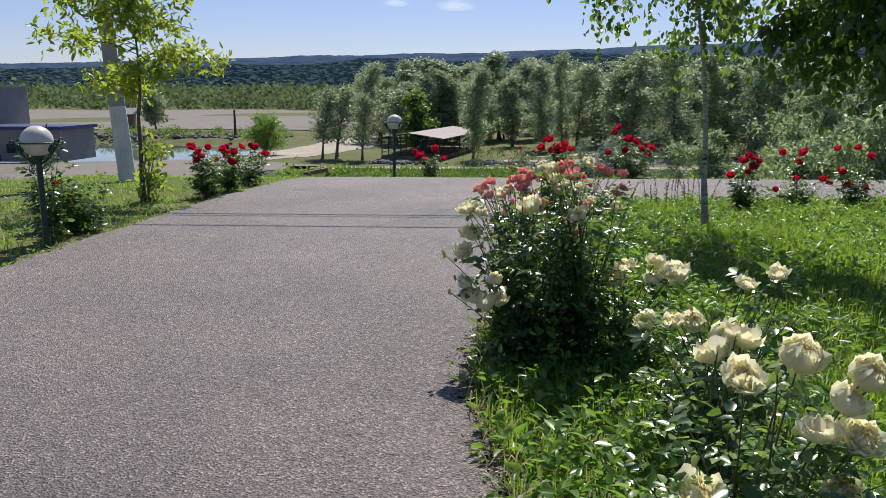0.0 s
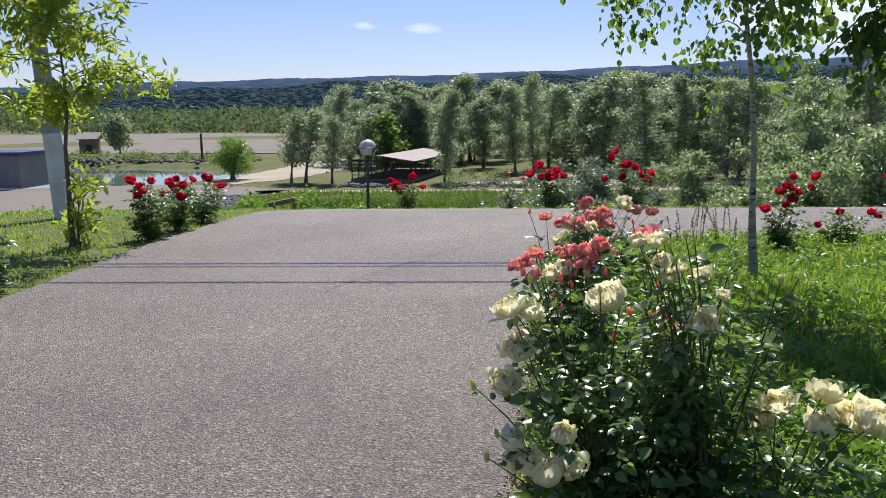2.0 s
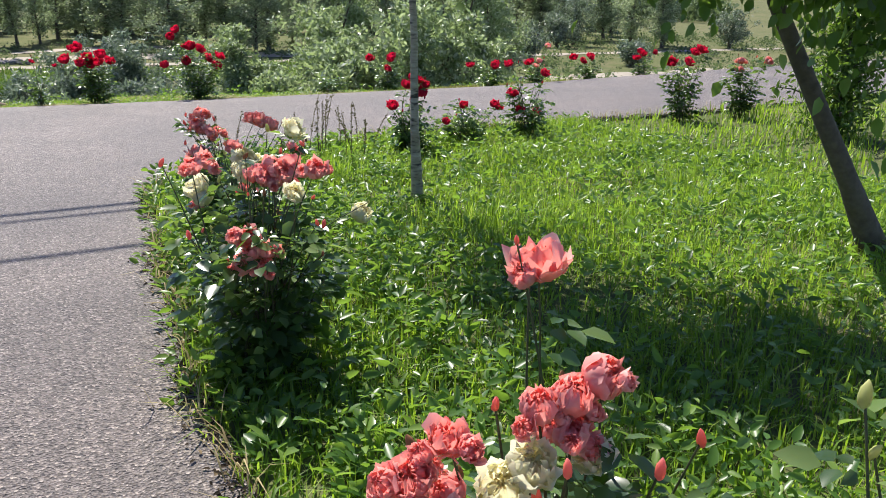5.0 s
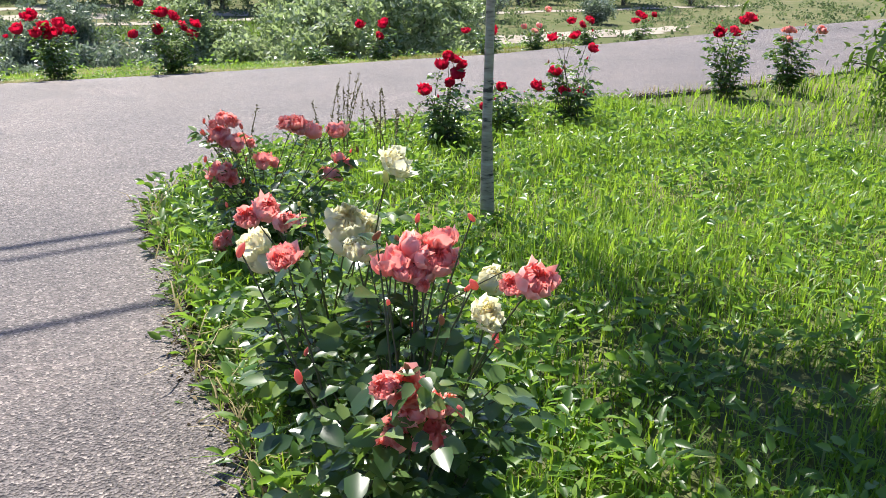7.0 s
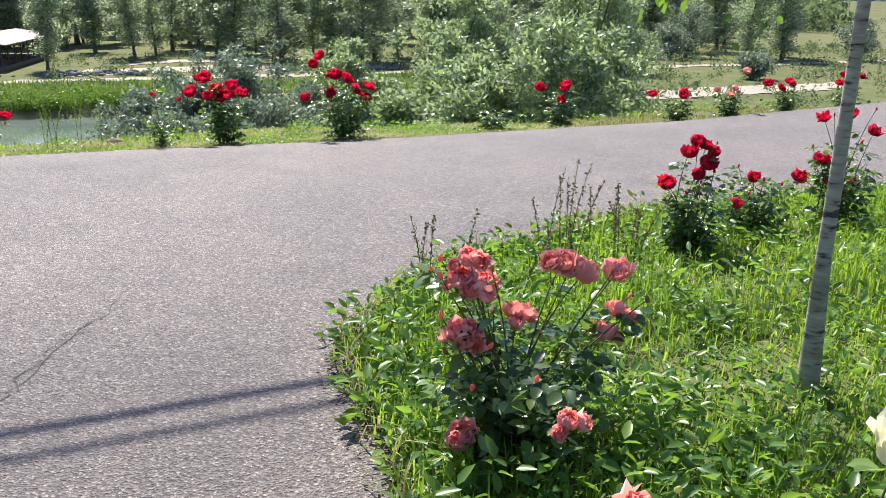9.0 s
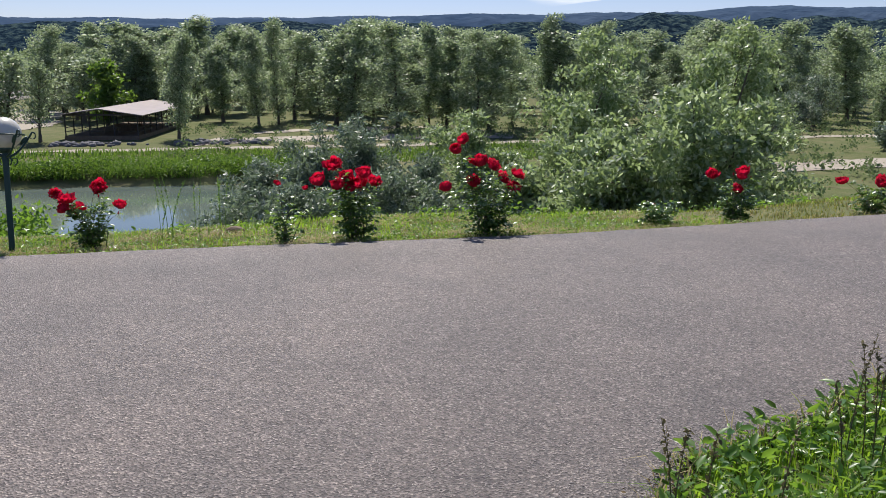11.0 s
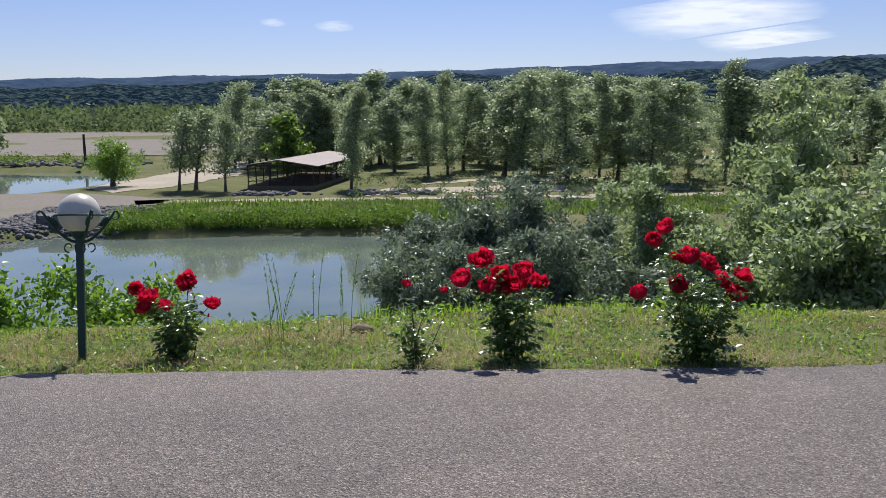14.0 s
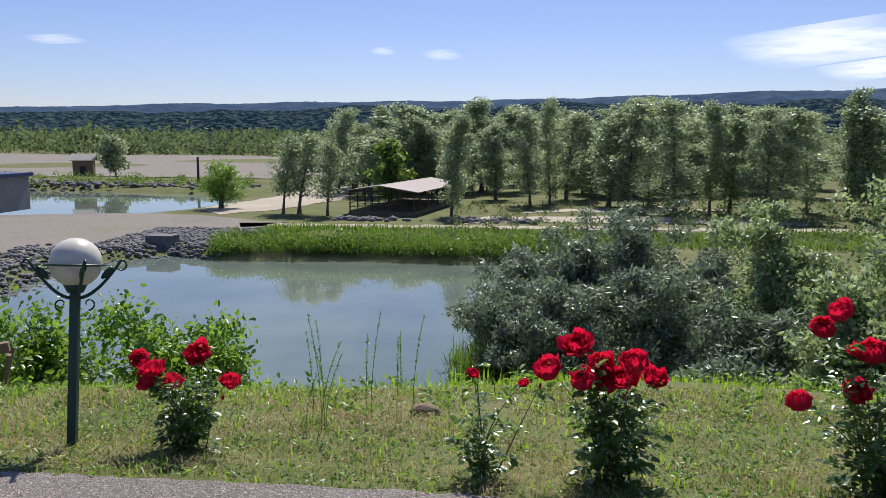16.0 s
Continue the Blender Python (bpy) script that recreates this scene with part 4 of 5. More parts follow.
tree("sapling_shoots", -4.8, 11.4, 44, 0.95, 0.012, 0.15, 0.28, 9, 260, 0.11, (BARK, SAPLEAF), "leafy green shoots at a young tree's foot", "shrub", "", (0.05, 0), 0.5, 0.14, "column", 0.1, 4, stems=3)
tree("leafy_shrub", -4.4, 24.2, 45, 1.9, 0.02, 0.12, 1.0, 34, 5600, 0.1, (BARK, WEED), "broad-leaved green shrub on the bank's brink", "shrub", "brink shrubs", (0, 0), 0.6, 0.26, "dome", 0.0, 5, stems=5)
tree("leafy_shrub", -6.2, 23.6, 46, 1.9, 0.02, 0.12, 1.0, 34, 5200, 0.1, (BARK, WEED), "broad-leaved green shrub on the bank's brink", "shrub", "brink shrubs", (0, 0), 0.6, 0.26, "dome", 0.0, 5, stems=5)
tree("leafy_shrub", -3.5, 24.4, 47, 1.4, 0.02, 0.12, 0.6, 22, 2200, 0.1, (BARK, WEED), "low broad-leaved green shrub on the bank's brink", "shrub", "brink shrubs", (0, 0), 0.6, 0.22, "dome", 0.0, 5, stems=4)
tree("conifer_shrub", 7.9, 10.0, 48, 1.9, 0.05, 0.02, 0.62, 60, 7000, 0.07, (BARK, BIRCHLEAF), "dark green clipped conifer in the bed", "shrub", "", (0, 0), 0.4, 0.2, "cone", 0.0, 5)

WILLOW = "tall silvery willow thicket below the bank"
for k, (x, y, h, r) in enumerate(((9.8, 41, 7.4, 2.3), (11.6, 34.5, 8.2, 2.2), (13.6, 30, 7.0, 2.2), (15.6, 33, 9.6, 2.6), (18.5, 38, 11.2, 3.0), (13.5, 39, 10.8, 2.6), (22.5, 43, 11.5, 3.0), (10.6, 29.5, 5.4, 1.8), (9.2, 33.5, 6.0, 1.8), (25.5, 47, 10.5, 2.8))):
    tree("willow_tree", x, y, 60 + k, h, 0.12, 0.06, r, 70, 26000, 0.19, (BARK, WILLOWLEAF), WILLOW, "tree", "willows below the bank", (0, 0), 0.42, 0.5, "dome", 0.12, 6, far=True, stems=4, upward=0.75)
SALLOW = "grey-green sallow bush at the pond's edge"
for k, (x, y, h, r) in enumerate(((0.4, 49, 4.2, 2.0), (1.7, 47, 5.0, 2.2), (3.4, 46, 6.0, 2.4), (6.2, 47, 6.6, 2.4), (8.6, 45, 5.2, 2.0), (1.0, 43.5, 3.6, 1.8), (2.6, 41, 4.0, 2.0), (5.6, 40, 5.0, 2.1), (8.0, 37.5, 4.2, 1.8), (6.5, 34.5, 3.2, 1.6))):
    tree("sallow_bush", x, y, 80 + k, h, 0.07, 0.04, r, 60, 15000, 0.22, (BARK, SALLOWLEAF), SALLOW, "shrub", "sallows by the pond", (0, 0), 0.32, 0.42, "dome", 0.0, 6, far=True, stems=5, upward=1.1)

POPLAR = "tall grey-green poplar in the valley"
protos = []
for k in range(6):
    protos.append(tree("poplar_tree", (-27, -21, -6, 7, 21, 42)[k], (113, 111, 112, 134, 133, 116)[k], 100 + k, (9.8, 9.0, 12.6, 15.7, 16.0, 15.9)[k], 0.16, (0.2, 0.2, 0.1, 0.06, 0.05, 0.1)[k], (2.3, 2.4, 2.6, 3.4, 3.5, 3.1)[k], 60, 7500 if k > 1 else 3200, 0.28, (BARK, POPLARLEAF),
                       POPLAR, "tree", "poplars in the valley", (0.3, 0), 0.6, 0.85, "oval" if k < 2 else "spire", 0.0, 4, far=True, upward=0.95, base_z=-8.0))
COPIES = ((-25, 113, 0, 10.0), (-21, 142, 1, 9.5), (-23, 148, 1, 9.8), (-18, 148, 0, 11.1), (-14, 149, 2, 13.4), (-11, 149, 3, 11.6), (-5, 149, 4, 10.7), (-1, 140, 2, 11.9), (4, 130, 5, 13.6), (10, 143, 4, 14.1), (14, 144, 3, 12), (15, 130, 2, 14.3), (17, 127, 3, 15.3),
          (22, 119, 4, 14.8), (27, 122, 5, 14.6), (29, 120, 2, 12.4), (31, 112, 4, 13.8), (34, 116, 3, 13.6), (40, 124, 4, 13.2), (45, 116, 2, 14.3), (50, 112, 3, 15), (55, 118, 4, 14), (93, 111, 3, 17), (97, 108, 4, 16), (102, 113, 5, 15))
HEIGHTS = (9.8, 9.0, 12.6, 15.7, 16.0, 15.9)
for k, (x, y, p, h) in enumerate(COPIES):
    wide = (1.35, 1.75, 1.15, 1.5)[k % 4]
    copy_thing(protos[p], pose(x, y, -8.0, 0, 0, 67 * k) @ Matrix.Diagonal((wide * h / HEIGHTS[p], wide * h / HEIGHTS[p], h / HEIGHTS[p], 1)))
rng_far = np.random.default_rng(77)
for k in range(120):
    az, d = math.radians(rng_far.uniform(-11, 40)), rng_far.uniform(152, 230)
    p = int(rng_far.integers(2, 6))
    hs = rng_far.uniform(11.5, 17) / HEIGHTS[p]
    wide = rng_far.uniform(1.3, 2.1)
    copy_thing(protos[p], pose(d * math.sin(az), d * math.cos(az), -8.0, 0, 0, 53 * k) @ Matrix.Diagonal((hs * wide, hs * wide, hs, 1)))
tree("willow_tree", -37, 119, 130, 6.2, 0.2, 0.1, 3.2, 60, 5200, 0.4, (BARK, WEED), "round bright green willow by the dirt track", "tree", "", (0, 0), 0.3, 0.9, "dome", 0.1, 6, far=True, stems=3, base_z=-8.0)
for k, (x, y, h, r) in enumerate(((85, 116, 7.5, 4.0), (79, 112, 4.5, 3.0), (60, 92, 4.0, 2.6), (47, 78, 3.2, 2.2), (108, 104, 6.0, 3.6), (70, 84, 2.4, 1.8))):
    tree("field_bush", x, y, 140 + k, h, 0.15, 0.05, r, 50, 4200, 0.38, (BARK, SALLOWLEAF), "rounded grey-green bush in the open field", "shrub", "field bushes", (0, 0), 0.4, 0.8, "dome", 0.0, 6, far=True, stems=4, upward=0.9)
tree("poplar_tree", -16.5, 132, 131, 9.0, 0.2, 0.1, 2.6, 40, 4200, 0.5, (BARK, BIRCHLEAF), "dark broad tree behind the pavilion", "tree", "", (0, 0), 0.6, 0.9, "dome", 0.0, 6, far=True, base_z=-8.0)
tree("poplar_tree", -84, 186, 132, 9.0, 0.2, 0.15, 3.0, 40, 2600, 0.7, (BARK, POPLARLEAF), "lone tree beside the far hut", "tree", "", (0, 0), 0.6, 1.0, "dome", 0.0, 6, far=True)


def scrub(name, places, label, mat, leaf_n, seed, low=0.18, high=0.36):
    """Woods too far off to count: crowns of loose leaf clumps."""
    rng = np.random.default_rng(seed)
    x, y, h = (np.array(v) for v in zip(*places))
    z = land(x, y)
    k = np.repeat(np.arange(len(x)), leaf_n)
    off = rng.normal(size=(len(k), 3)) * (0.42, 0.42, 0.26)
    P = np.stack([x[k], y[k], z[k] + h[k] * 0.5], 1) + off * h[k][:, None]
    P[:, 2] = np.maximum(P[:, 2], z[k] + 0.2)
    V, F = quad_leaf_arrays(P, rng.normal(size=P.shape) + (0, 0, 0.3), h[k] * rng.uniform(low, high, len(k)), 0.8, rng)
    tagged(put(name, mesh_np(name, V, F, mat)), label, "woods", kind="stuff")


rng_scrub = np.random.default_rng(91)
near_scrub, far_scrub = [], []
for k in range(4600):
    az, d = math.radians(rng_scrub.uniform(-42, 46)), 260 * (1300 / 260) ** rng_scrub.uniform(0, 1)
    x, y = d * math.sin(az), d * math.cos(az)
    if inside(x, y, FIELD) or (x < -40 and y < 200):
        continue
    if d < 430 and noise.noise(Vector((x / 60, y / 60, 0))) < -0.1:
        continue
    (near_scrub if d < 520 else far_scrub).append((x, y, rng_scrub.uniform(3.5, 8.5) * (1 + 0.8 * (d > 600))))
scrub("scrub_woods", near_scrub, "green scrub and willow thickets across the valley", SCRUBLEAF, 60, 92)
scrub("far_woods", far_scrub, "distant green woods below the hills", SCRUBLEAF, 34, 93)
bank_bushes = [(rng_scrub.uniform(-140, -48), 170 + rng_scrub.normal() * 4, rng_scrub.uniform(0.5, 1.2)) for k in range(260)]
scrub("bank_scrub", bank_bushes, "dark green scrub on the far embankment", REED, 40, 94)
low = [(rng_scrub.uniform(-6, 60), rng_scrub.uniform(84, 130), rng_scrub.uniform(0.4, 1.1)) for k in range(260)] + [(rng_scrub.uniform(18, 130), rng_scrub.uniform(38, 135), rng_scrub.uniform(0.4, 1.5)) for k in range(900)]
scrub("valley_herbs", low, "low weeds and bushes between the trees", SCRUBLEAF, 40, 95)


# ---- grass, weeds, reeds ----
def grass(name, poly, count, h, w, mat, label, seed, exclude=(DRIVE,), lean=0.5, patch=0.0, margin=0.0, freq=0.9):
    rng = np.random.default_rng(seed)
    q = scatter(poly, count, rng, exclude, margin)
    z = land(q[:, 0], q[:, 1])
    den = np.array([noise.noise(Vector((a * freq, b * freq, seed))) for a, b in q])
    keep = rng.uniform(-0.6, 0.6, len(q)) < den + 0.6 - patch
    q, z, den = q[keep], z[keep], den[keep]
    P = np.column_stack([q, z - 0.005])
    hh = h * rng.uniform(0.45, 1.25, len(q)) * (1 + 0.7 * den)
    V, F = blade_arrays(P, hh, np.abs(rng.normal(size=len(q))) * lean, w * rng.uniform(0.6, 1.4, len(q)), rng)
    tagged(put(name, mesh_np(name, V, F, mat)), label, "grass", kind="stuff")


NEARBED = ((0.2, 1.5), (0.05, 4), (0.15, 6), (0.3, 8), (0.5, 10), (1.1, 11), (2, 11.8), (4.5, 12.3), (6.0, 12.2), (6, 1.5))
FARBED = ((6, 3), (6, 12.3), (8, 12.2), (14, 13), (22, 14), (22, 6), (12, 3))
grass("lush_grass", NEARBED, 95000, 0.13, 0.0036, GRASS, "lush green unmown grass in the rose bed", 201, margin=0.05, lean=0.75)
grass("lush_grass", FARBED, 30000, 0.15, 0.0065, GRASS, "lush green unmown grass in the rose bed", 202, margin=0.05, lean=0.75)
NEARVERGE = ((-4.6, 16.9), (-3.2, 17.0), (0, 16.9), (6, 16.8), (6, 20.3), (-4.6, 20.3))
RIGHTVERGE = ((6, 16.8), (11, 17.6), (26, 20), (26, 24), (6, 20.6))
LEFTVERGE = ((-3.4, 1), (-3.6, 6), (-3.8, 16.2), (-3.6, 17), (-4.6, 18.5), (-9, 17), (-13, 13.5), (-13, 3))
grass("verge_grass", NEARVERGE, 70000, 0.036, 0.0034, DRYGRASS, "short patchy green and straw verge grass", 203, lean=0.95, patch=0.62, freq=1.3, margin=0.03)
grass("verge_tufts", NEARVERGE, 15000, 0.085, 0.004, GRASS, "taller green tufts in the verge", 211, lean=0.7, patch=0.92, margin=0.02, freq=3.0)
grass("verge_grass", RIGHTVERGE, 24000, 0.06, 0.006, DRYGRASS, "short patchy green and straw verge grass", 204, lean=0.9, patch=0.45, margin=0.03)
grass("verge_grass", LEFTVERGE, 52000, 0.06, 0.005, GRASS, "short green verge grass beside the drive", 205, lean=0.8, patch=0.3, margin=0.03)
BRINK = ((-9, 16.6), (-4.6, 18.8), (-1, 19.0), (4, 19.3), (10, 20), (16, 20.4), (16, 23.5), (4, 22), (-4, 21.6), (-9, 19.6))
grass("brink_grass", BRINK, 9000, 0.08, 0.0055, GRASS, "longer green grass along the brink of the bank", 206, lean=0.45, patch=0.1)
SHORE = ((-24.5, 79), (-12, 80), (0, 79), (7, 78.5), (7, 83.5), (-2, 84), (-13, 83.5), (-24, 85.5))
grass("reeds", SHORE, 6000, 0.8, 0.045, REED, "dense dark green reeds along the pond", 207, exclude=(), lean=0.7, freq=0.4, patch=0.42)
rng_bank = np.random.default_rng(97)
scrub("shore_thicket", [(x, y, 0.55 + 0.6 * rng_bank.uniform() + 0.45 * noise.noise(Vector((x * 0.3, y * 0.3, 2)))) for x, y in scatter(SHORE, 620, rng_bank)], "low green leafy thicket along the pond", REED, 90, 98, 0.1, 0.22)
REARSHORE = ((-24, 85), (-13, 83.5), (0, 84), (12, 84), (40, 84), (40, 97.5), (-24, 97))
grass("shore_grass", REARSHORE, 16000, 0.55, 0.045, REED, "rough green grass between reeds and track", 208, exclude=(), lean=0.6, freq=0.16, patch=0.3)
NEARREED = ((-1.5, 45), (1, 41.5), (4, 38), (8, 33), (9, 36), (3, 44), (-0.5, 50), (-2, 50))
grass("reeds", NEARREED, 5000, 1.5, 0.03, REED, "green reeds under the sallow bushes", 209, exclude=(), lean=0.3)
SLOPE = ((-9, 21), (4, 21.5), (16, 22.5), (24, 25), (24, 36), (-8, 37))
grass("slope_grass", SLOPE, 18000, 0.22, 0.011, GRASS, "rank grass on the bank", 210, exclude=(), lean=0.4)


def weeds(name, poly, plants, leaf, label, seed, per=14, rise=0.16, spread=0.09):
    rng = np.random.default_rng(seed)
    q = scatter(poly, plants, rng, (DRIVE,), 0.04)
    z = land(q[:, 0], q[:, 1])
    k = np.repeat(np.arange(plants), per)
    up = rng.uniform(0.1, 1, len(k)) * rise * rng.uniform(0.4, 1.4, plants)[k]
    a = rng.uniform(0, 6.28, len(k))
    r = rng.uniform(0, spread, len(k))
    P = np.stack([q[k, 0] + r * np.cos(a), q[k, 1] + r * np.sin(a), z[k] + up], 1)
    D = np.stack([np.cos(a), np.sin(a), rng.uniform(0.0, 0.9, len(k))], 1)
    V, F = leaf_arrays(P, D, leaf * rng.uniform(0.5, 1.4, len(k)), 0.5, rng, 0.6)
    tagged(put(name, mesh_np(name, V, F, WEED)), label, "weeds", kind="stuff")


EDGEBED = ((0.15, 1.5), (0.05, 4), (0.15, 6), (0.25, 8), (0.45, 10), (1.1, 11.1), (2.2, 11.9), (3.2, 11.9), (1.9, 10.6), (1.9, 4), (2.2, 1.5))
weeds("bed_weeds", EDGEBED, 700, 0.06, "leafy green weeds among the roses", 221)
weeds("bed_weeds", NEARBED, 2600, 0.055, "broad-leaved weeds in the long grass", 222, 10, 0.14)
weeds("verge_weeds", NEARVERGE, 1500, 0.034, "small weeds in the verge grass", 223, 9, 0.05, 0.08)
weeds("verge_weeds", BRINK, 260, 0.07, "leafy weeds along the brink", 224, 12, 0.14, 0.1)
weeds("verge_weeds", LEFTVERGE, 420, 0.05, "small weeds in the verge grass", 225, 9, 0.06, 0.08)


def stalk(x, y, h, seed, label, group, mat):
    rng = np.random.default_rng(seed)
    ob = root("seed_stalk", x, y, ground_at(x, y))
    tagged(ob, label, "weed", group)
    s = np.linspace(0, 1, 8)
    bend = rng.normal(size=2) * 0.16 * h
    ln = np.stack([bend[0] * s * s, bend[1] * s * s, h * s], 1)
    V, F = tube_arrays(ln, np.linspace(0.0035, 0.0012, 8), 5)
    put("stem", mesh_np("stem", V, F, mat), ob)
    n = 70
    f = rng.uniform(0.45, 1, n)
    P = np.stack([np.interp(f, s, ln[:, c]) for c in range(3)], 1) + rng.normal(size=(n, 3)) * 0.004
    head = put("seed_head", mesh_np("seed_head", *leaf_arrays(P, rng.normal(size=(n, 3)) + (0, 0, 0.6), 0.016 * rng.uniform(0.6, 1.4, n), 0.6, rng, 0.2), mat), ob)
    tagged(head, kind="stuff")


rng_st = np.random.default_rng(66)
for k in range(24):
    stalk(rng_st.uniform(1.2, 2.9), rng_st.uniform(10.35, 11.3), rng_st.uniform(0.36, 0.68), 300 + k, "thin brown dock stalk at the bed's corner", "dock stalks", SEED)
for k in range(12):
    stalk(rng_st.uniform(-1.0, 0.0), rng_st.uniform(18.3, 19.2), rng_st.uniform(0.4, 0.85), 330 + k, "tall thin weed stalk on the verge", "verge stalks", WEED)


# ---- garden lamps ----
def garden_lamp(x, y, label, height=1.0, turn=0, scale=1.0, lean=0.0):
    ob = root("garden_lamp", x, y, ground_at(x, y))
    ob.matrix_basis = pose(x, y, ground_at(x, y), lean, 0, 0) @ pose(0, 0, 0, 0, 0, turn) @ Matrix.Scale(scale, 4)
    tagged(ob, label, "lamp", "garden lamps")
    bm = bmesh.new()
    box(bm, (-0.028, -0.028, -0.05), (0.028, 0.028, height + 0.03), 0.005)
    part("post", bm, GREENPAINT, ob)
    bm = bmesh.new()
    bmesh.ops.create_cone(bm, cap_ends=True, segments=20, radius1=0.05, radius2=0.085, depth=0.07, matrix=Matrix.Translation((0, 0, height + 0.05)))
    part("cup", bm, GREENPAINT, ob, "", True)
    bm = bmesh.new()
    bmesh.ops.create_uvsphere(bm, u_segments=32, v_segments=18, radius=0.166, matrix=Matrix.Translation((0, 0, height + 0.215)))
    part("globe", bm, OPAL, ob, "milky white glass globe", True)
    a = np.linspace(0, 2 * np.pi, 40)
    V, F = tube_arrays(np.stack([0.19 * np.cos(a), 0.19 * np.sin(a), 0 * a + height + 0.2], 1), np.full(40, 0.008), 6)
    put("ring", mesh_np("ring", V, F, GREENPAINT), ob)
    for k in range(4):
        th = math.pi / 2 * k + 0.5
        q = np.linspace(0, 1, 14)
        r = 0.03 + 0.25 * q ** 0.9
        z = height - 0.02 + 0.24 * q ** 1.5
        r2 = 0.29 + 0.035 * np.sin(np.linspace(0, 4.2, 9))
        z2 = height + 0.235 - 0.035 * (1 - np.cos(np.linspace(0, 4.2, 9)))
        rr, zz = np.concatenate([r, r2]), np.concatenate([z, z2])
        V, F = tube_arrays(np.stack([rr * math.cos(th), rr * math.sin(th), zz], 1), np.concatenate([np.linspace(0.013, 0.01, 14), np.linspace(0.009, 0.004, 9)]), 6)
        arm = put("arm", mesh_np("arm", V, F, GREENPAINT), ob, "wrought iron arm with a leaf")
        bm = bmesh.new()
        bmesh.ops.create_uvsphere(bm, u_segments=8, v_segments=6, radius=0.03, matrix=Matrix.Rotation(th, 4, "Z") @ Matrix.Translation((0.2, 0, height + 0.15)) @ Matrix.Rotation(radians(-50), 4, "Y") @ Matrix.Diagonal((1.9, 0.5, 0.7, 1)))
        part("leaf_ornament", bm, GREENPAINT, arm, "", True)
        sp = np.linspace(0, 5.2, 18)
        rad = 0.045 - 0.006 * sp
        V, F = tube_arrays(np.stack([(0.085 + rad * np.sin(sp)) * math.cos(th), (0.085 + rad * np.sin(sp)) * math.sin(th), height - 0.06 - rad * np.cos(sp)], 1), np.linspace(0.007, 0.004, 18), 5)
        put("scroll", mesh_np("scroll", V, F, GREENPAINT), ob)
    return ob


garden_lamp(-2.262, 17.78, "dark green iron garden lamp with a white globe", 1.02, 10, 1.0, -8)
garden_lamp(-3.97, 7.5, "dark green iron garden lamp overgrown by a rose", 0.93, 40, 0.86)


# ---- power pole and wires ----
def power_pole(x, y, lean_deg, label):
    z = ground_at(x, y)
    ob = root("power_pole", x, y, z)
    tagged(ob, label, "pole", "power poles")
    bm = bmesh.new()
    lean = Matrix.Rotation(radians(lean_deg), 4, "Y")
    bmesh.ops.create_cone(bm, cap_ends=True, segments=8, radius1=0.15, radius2=0.095, depth=6.6, matrix=lean @ Matrix.Translation((0, 0, 4.6)))
    part("shaft", bm, CONCRETE, ob)
    bm = bmesh.new()
    bmesh.ops.create_cone(bm, cap_ends=True, segments=8, radius1=0.168, radius2=0.155, depth=1.6, matrix=lean @ Matrix.Translation((0, 0, 0.6)))
    part("painted_foot", bm, WHITEWASH, ob, "whitewashed lower shaft")
    top = 6.34 - z
    bm = bmesh.new()
    box(bm, (-0.05, 13.6 - y, top - 0.06), (0.05, 15.35 - y, top + 0.02), 0.01, Matrix.Translation((lean.to_3x3() @ Vector((0, 0, 1))).to_tuple()[0] * top * Vector((1, 0, 0))))
    part("crossarm", bm, DARKSTEEL, ob)
    return -math.sin(radians(-lean_deg)) * top


power_pole(-6.95, 15.2, -4.0, "grey concrete power pole with a whitewashed foot")
power_pole(34.0, 14.6, 0.0, "grey concrete power pole beside the side road")


def cable(y, r):
    s = np.linspace(0, 1, 30)[:, None]
    ln = np.array((-7.42, y, 6.38)) * (1 - s) + np.array((34.0, y, 6.38)) * s - np.array([0, 0, 1.0]) * 0.33 * 4 * s * (1 - s)
    V, F = tube_arrays(ln, np.full(30, r), 6)
    tagged(put("power_cable", mesh_np("power_cable", V, F, WIRE)), "black overhead power cable above the drive", "cable", "overhead cables")


for y, r in ((14.95, 0.03), (14.74, 0.022), (13.8, 0.028)):
    cable(y, r)


# ---- cracks in the asphalt ----
def crack(points, w, seed):
    rng = np.random.default_rng(seed)
    P = []
    for (x0, y0), (x1, y1) in zip(points, points[1:]):
        for t in np.linspace(0, 1, 14, endpoint=False):
            P.append((x0 + (x1 - x0) * t + rng.normal() * 0.022, y0 + (y1 - y0) * t + rng.normal() * 0.022))
    P = np.array(P)
    d = unit(np.gradient(P, axis=0))
    nrm = np.stack([-d[:, 1], d[:, 0]], 1) * (w * rng.uniform(0.4, 1.3, len(P)))[:, None]
    A, B = P + nrm, P - nrm
    V = np.concatenate([np.column_stack([A, road_z(A[:, 1]) + 0.004]), np.column_stack([B, road_z(B[:, 1]) + 0.004])])
    n = len(P)
    i = np.arange(n - 1)
    ob = put("crack", mesh_np("crack", V, np.stack([i, i + 1, n + i + 1, n + i], 1), CRACKFILL), road)


crack(((-1.25, 8.3), (-1.02, 9.1), (-0.86, 9.7), (-0.6, 10.2), (-0.42, 10.75), (-0.15, 11.2)), 0.0034, 1)
crack(((-0.95, 9.4), (-0.55, 10.35), (-0.1, 11.4)), 0.0022, 2)


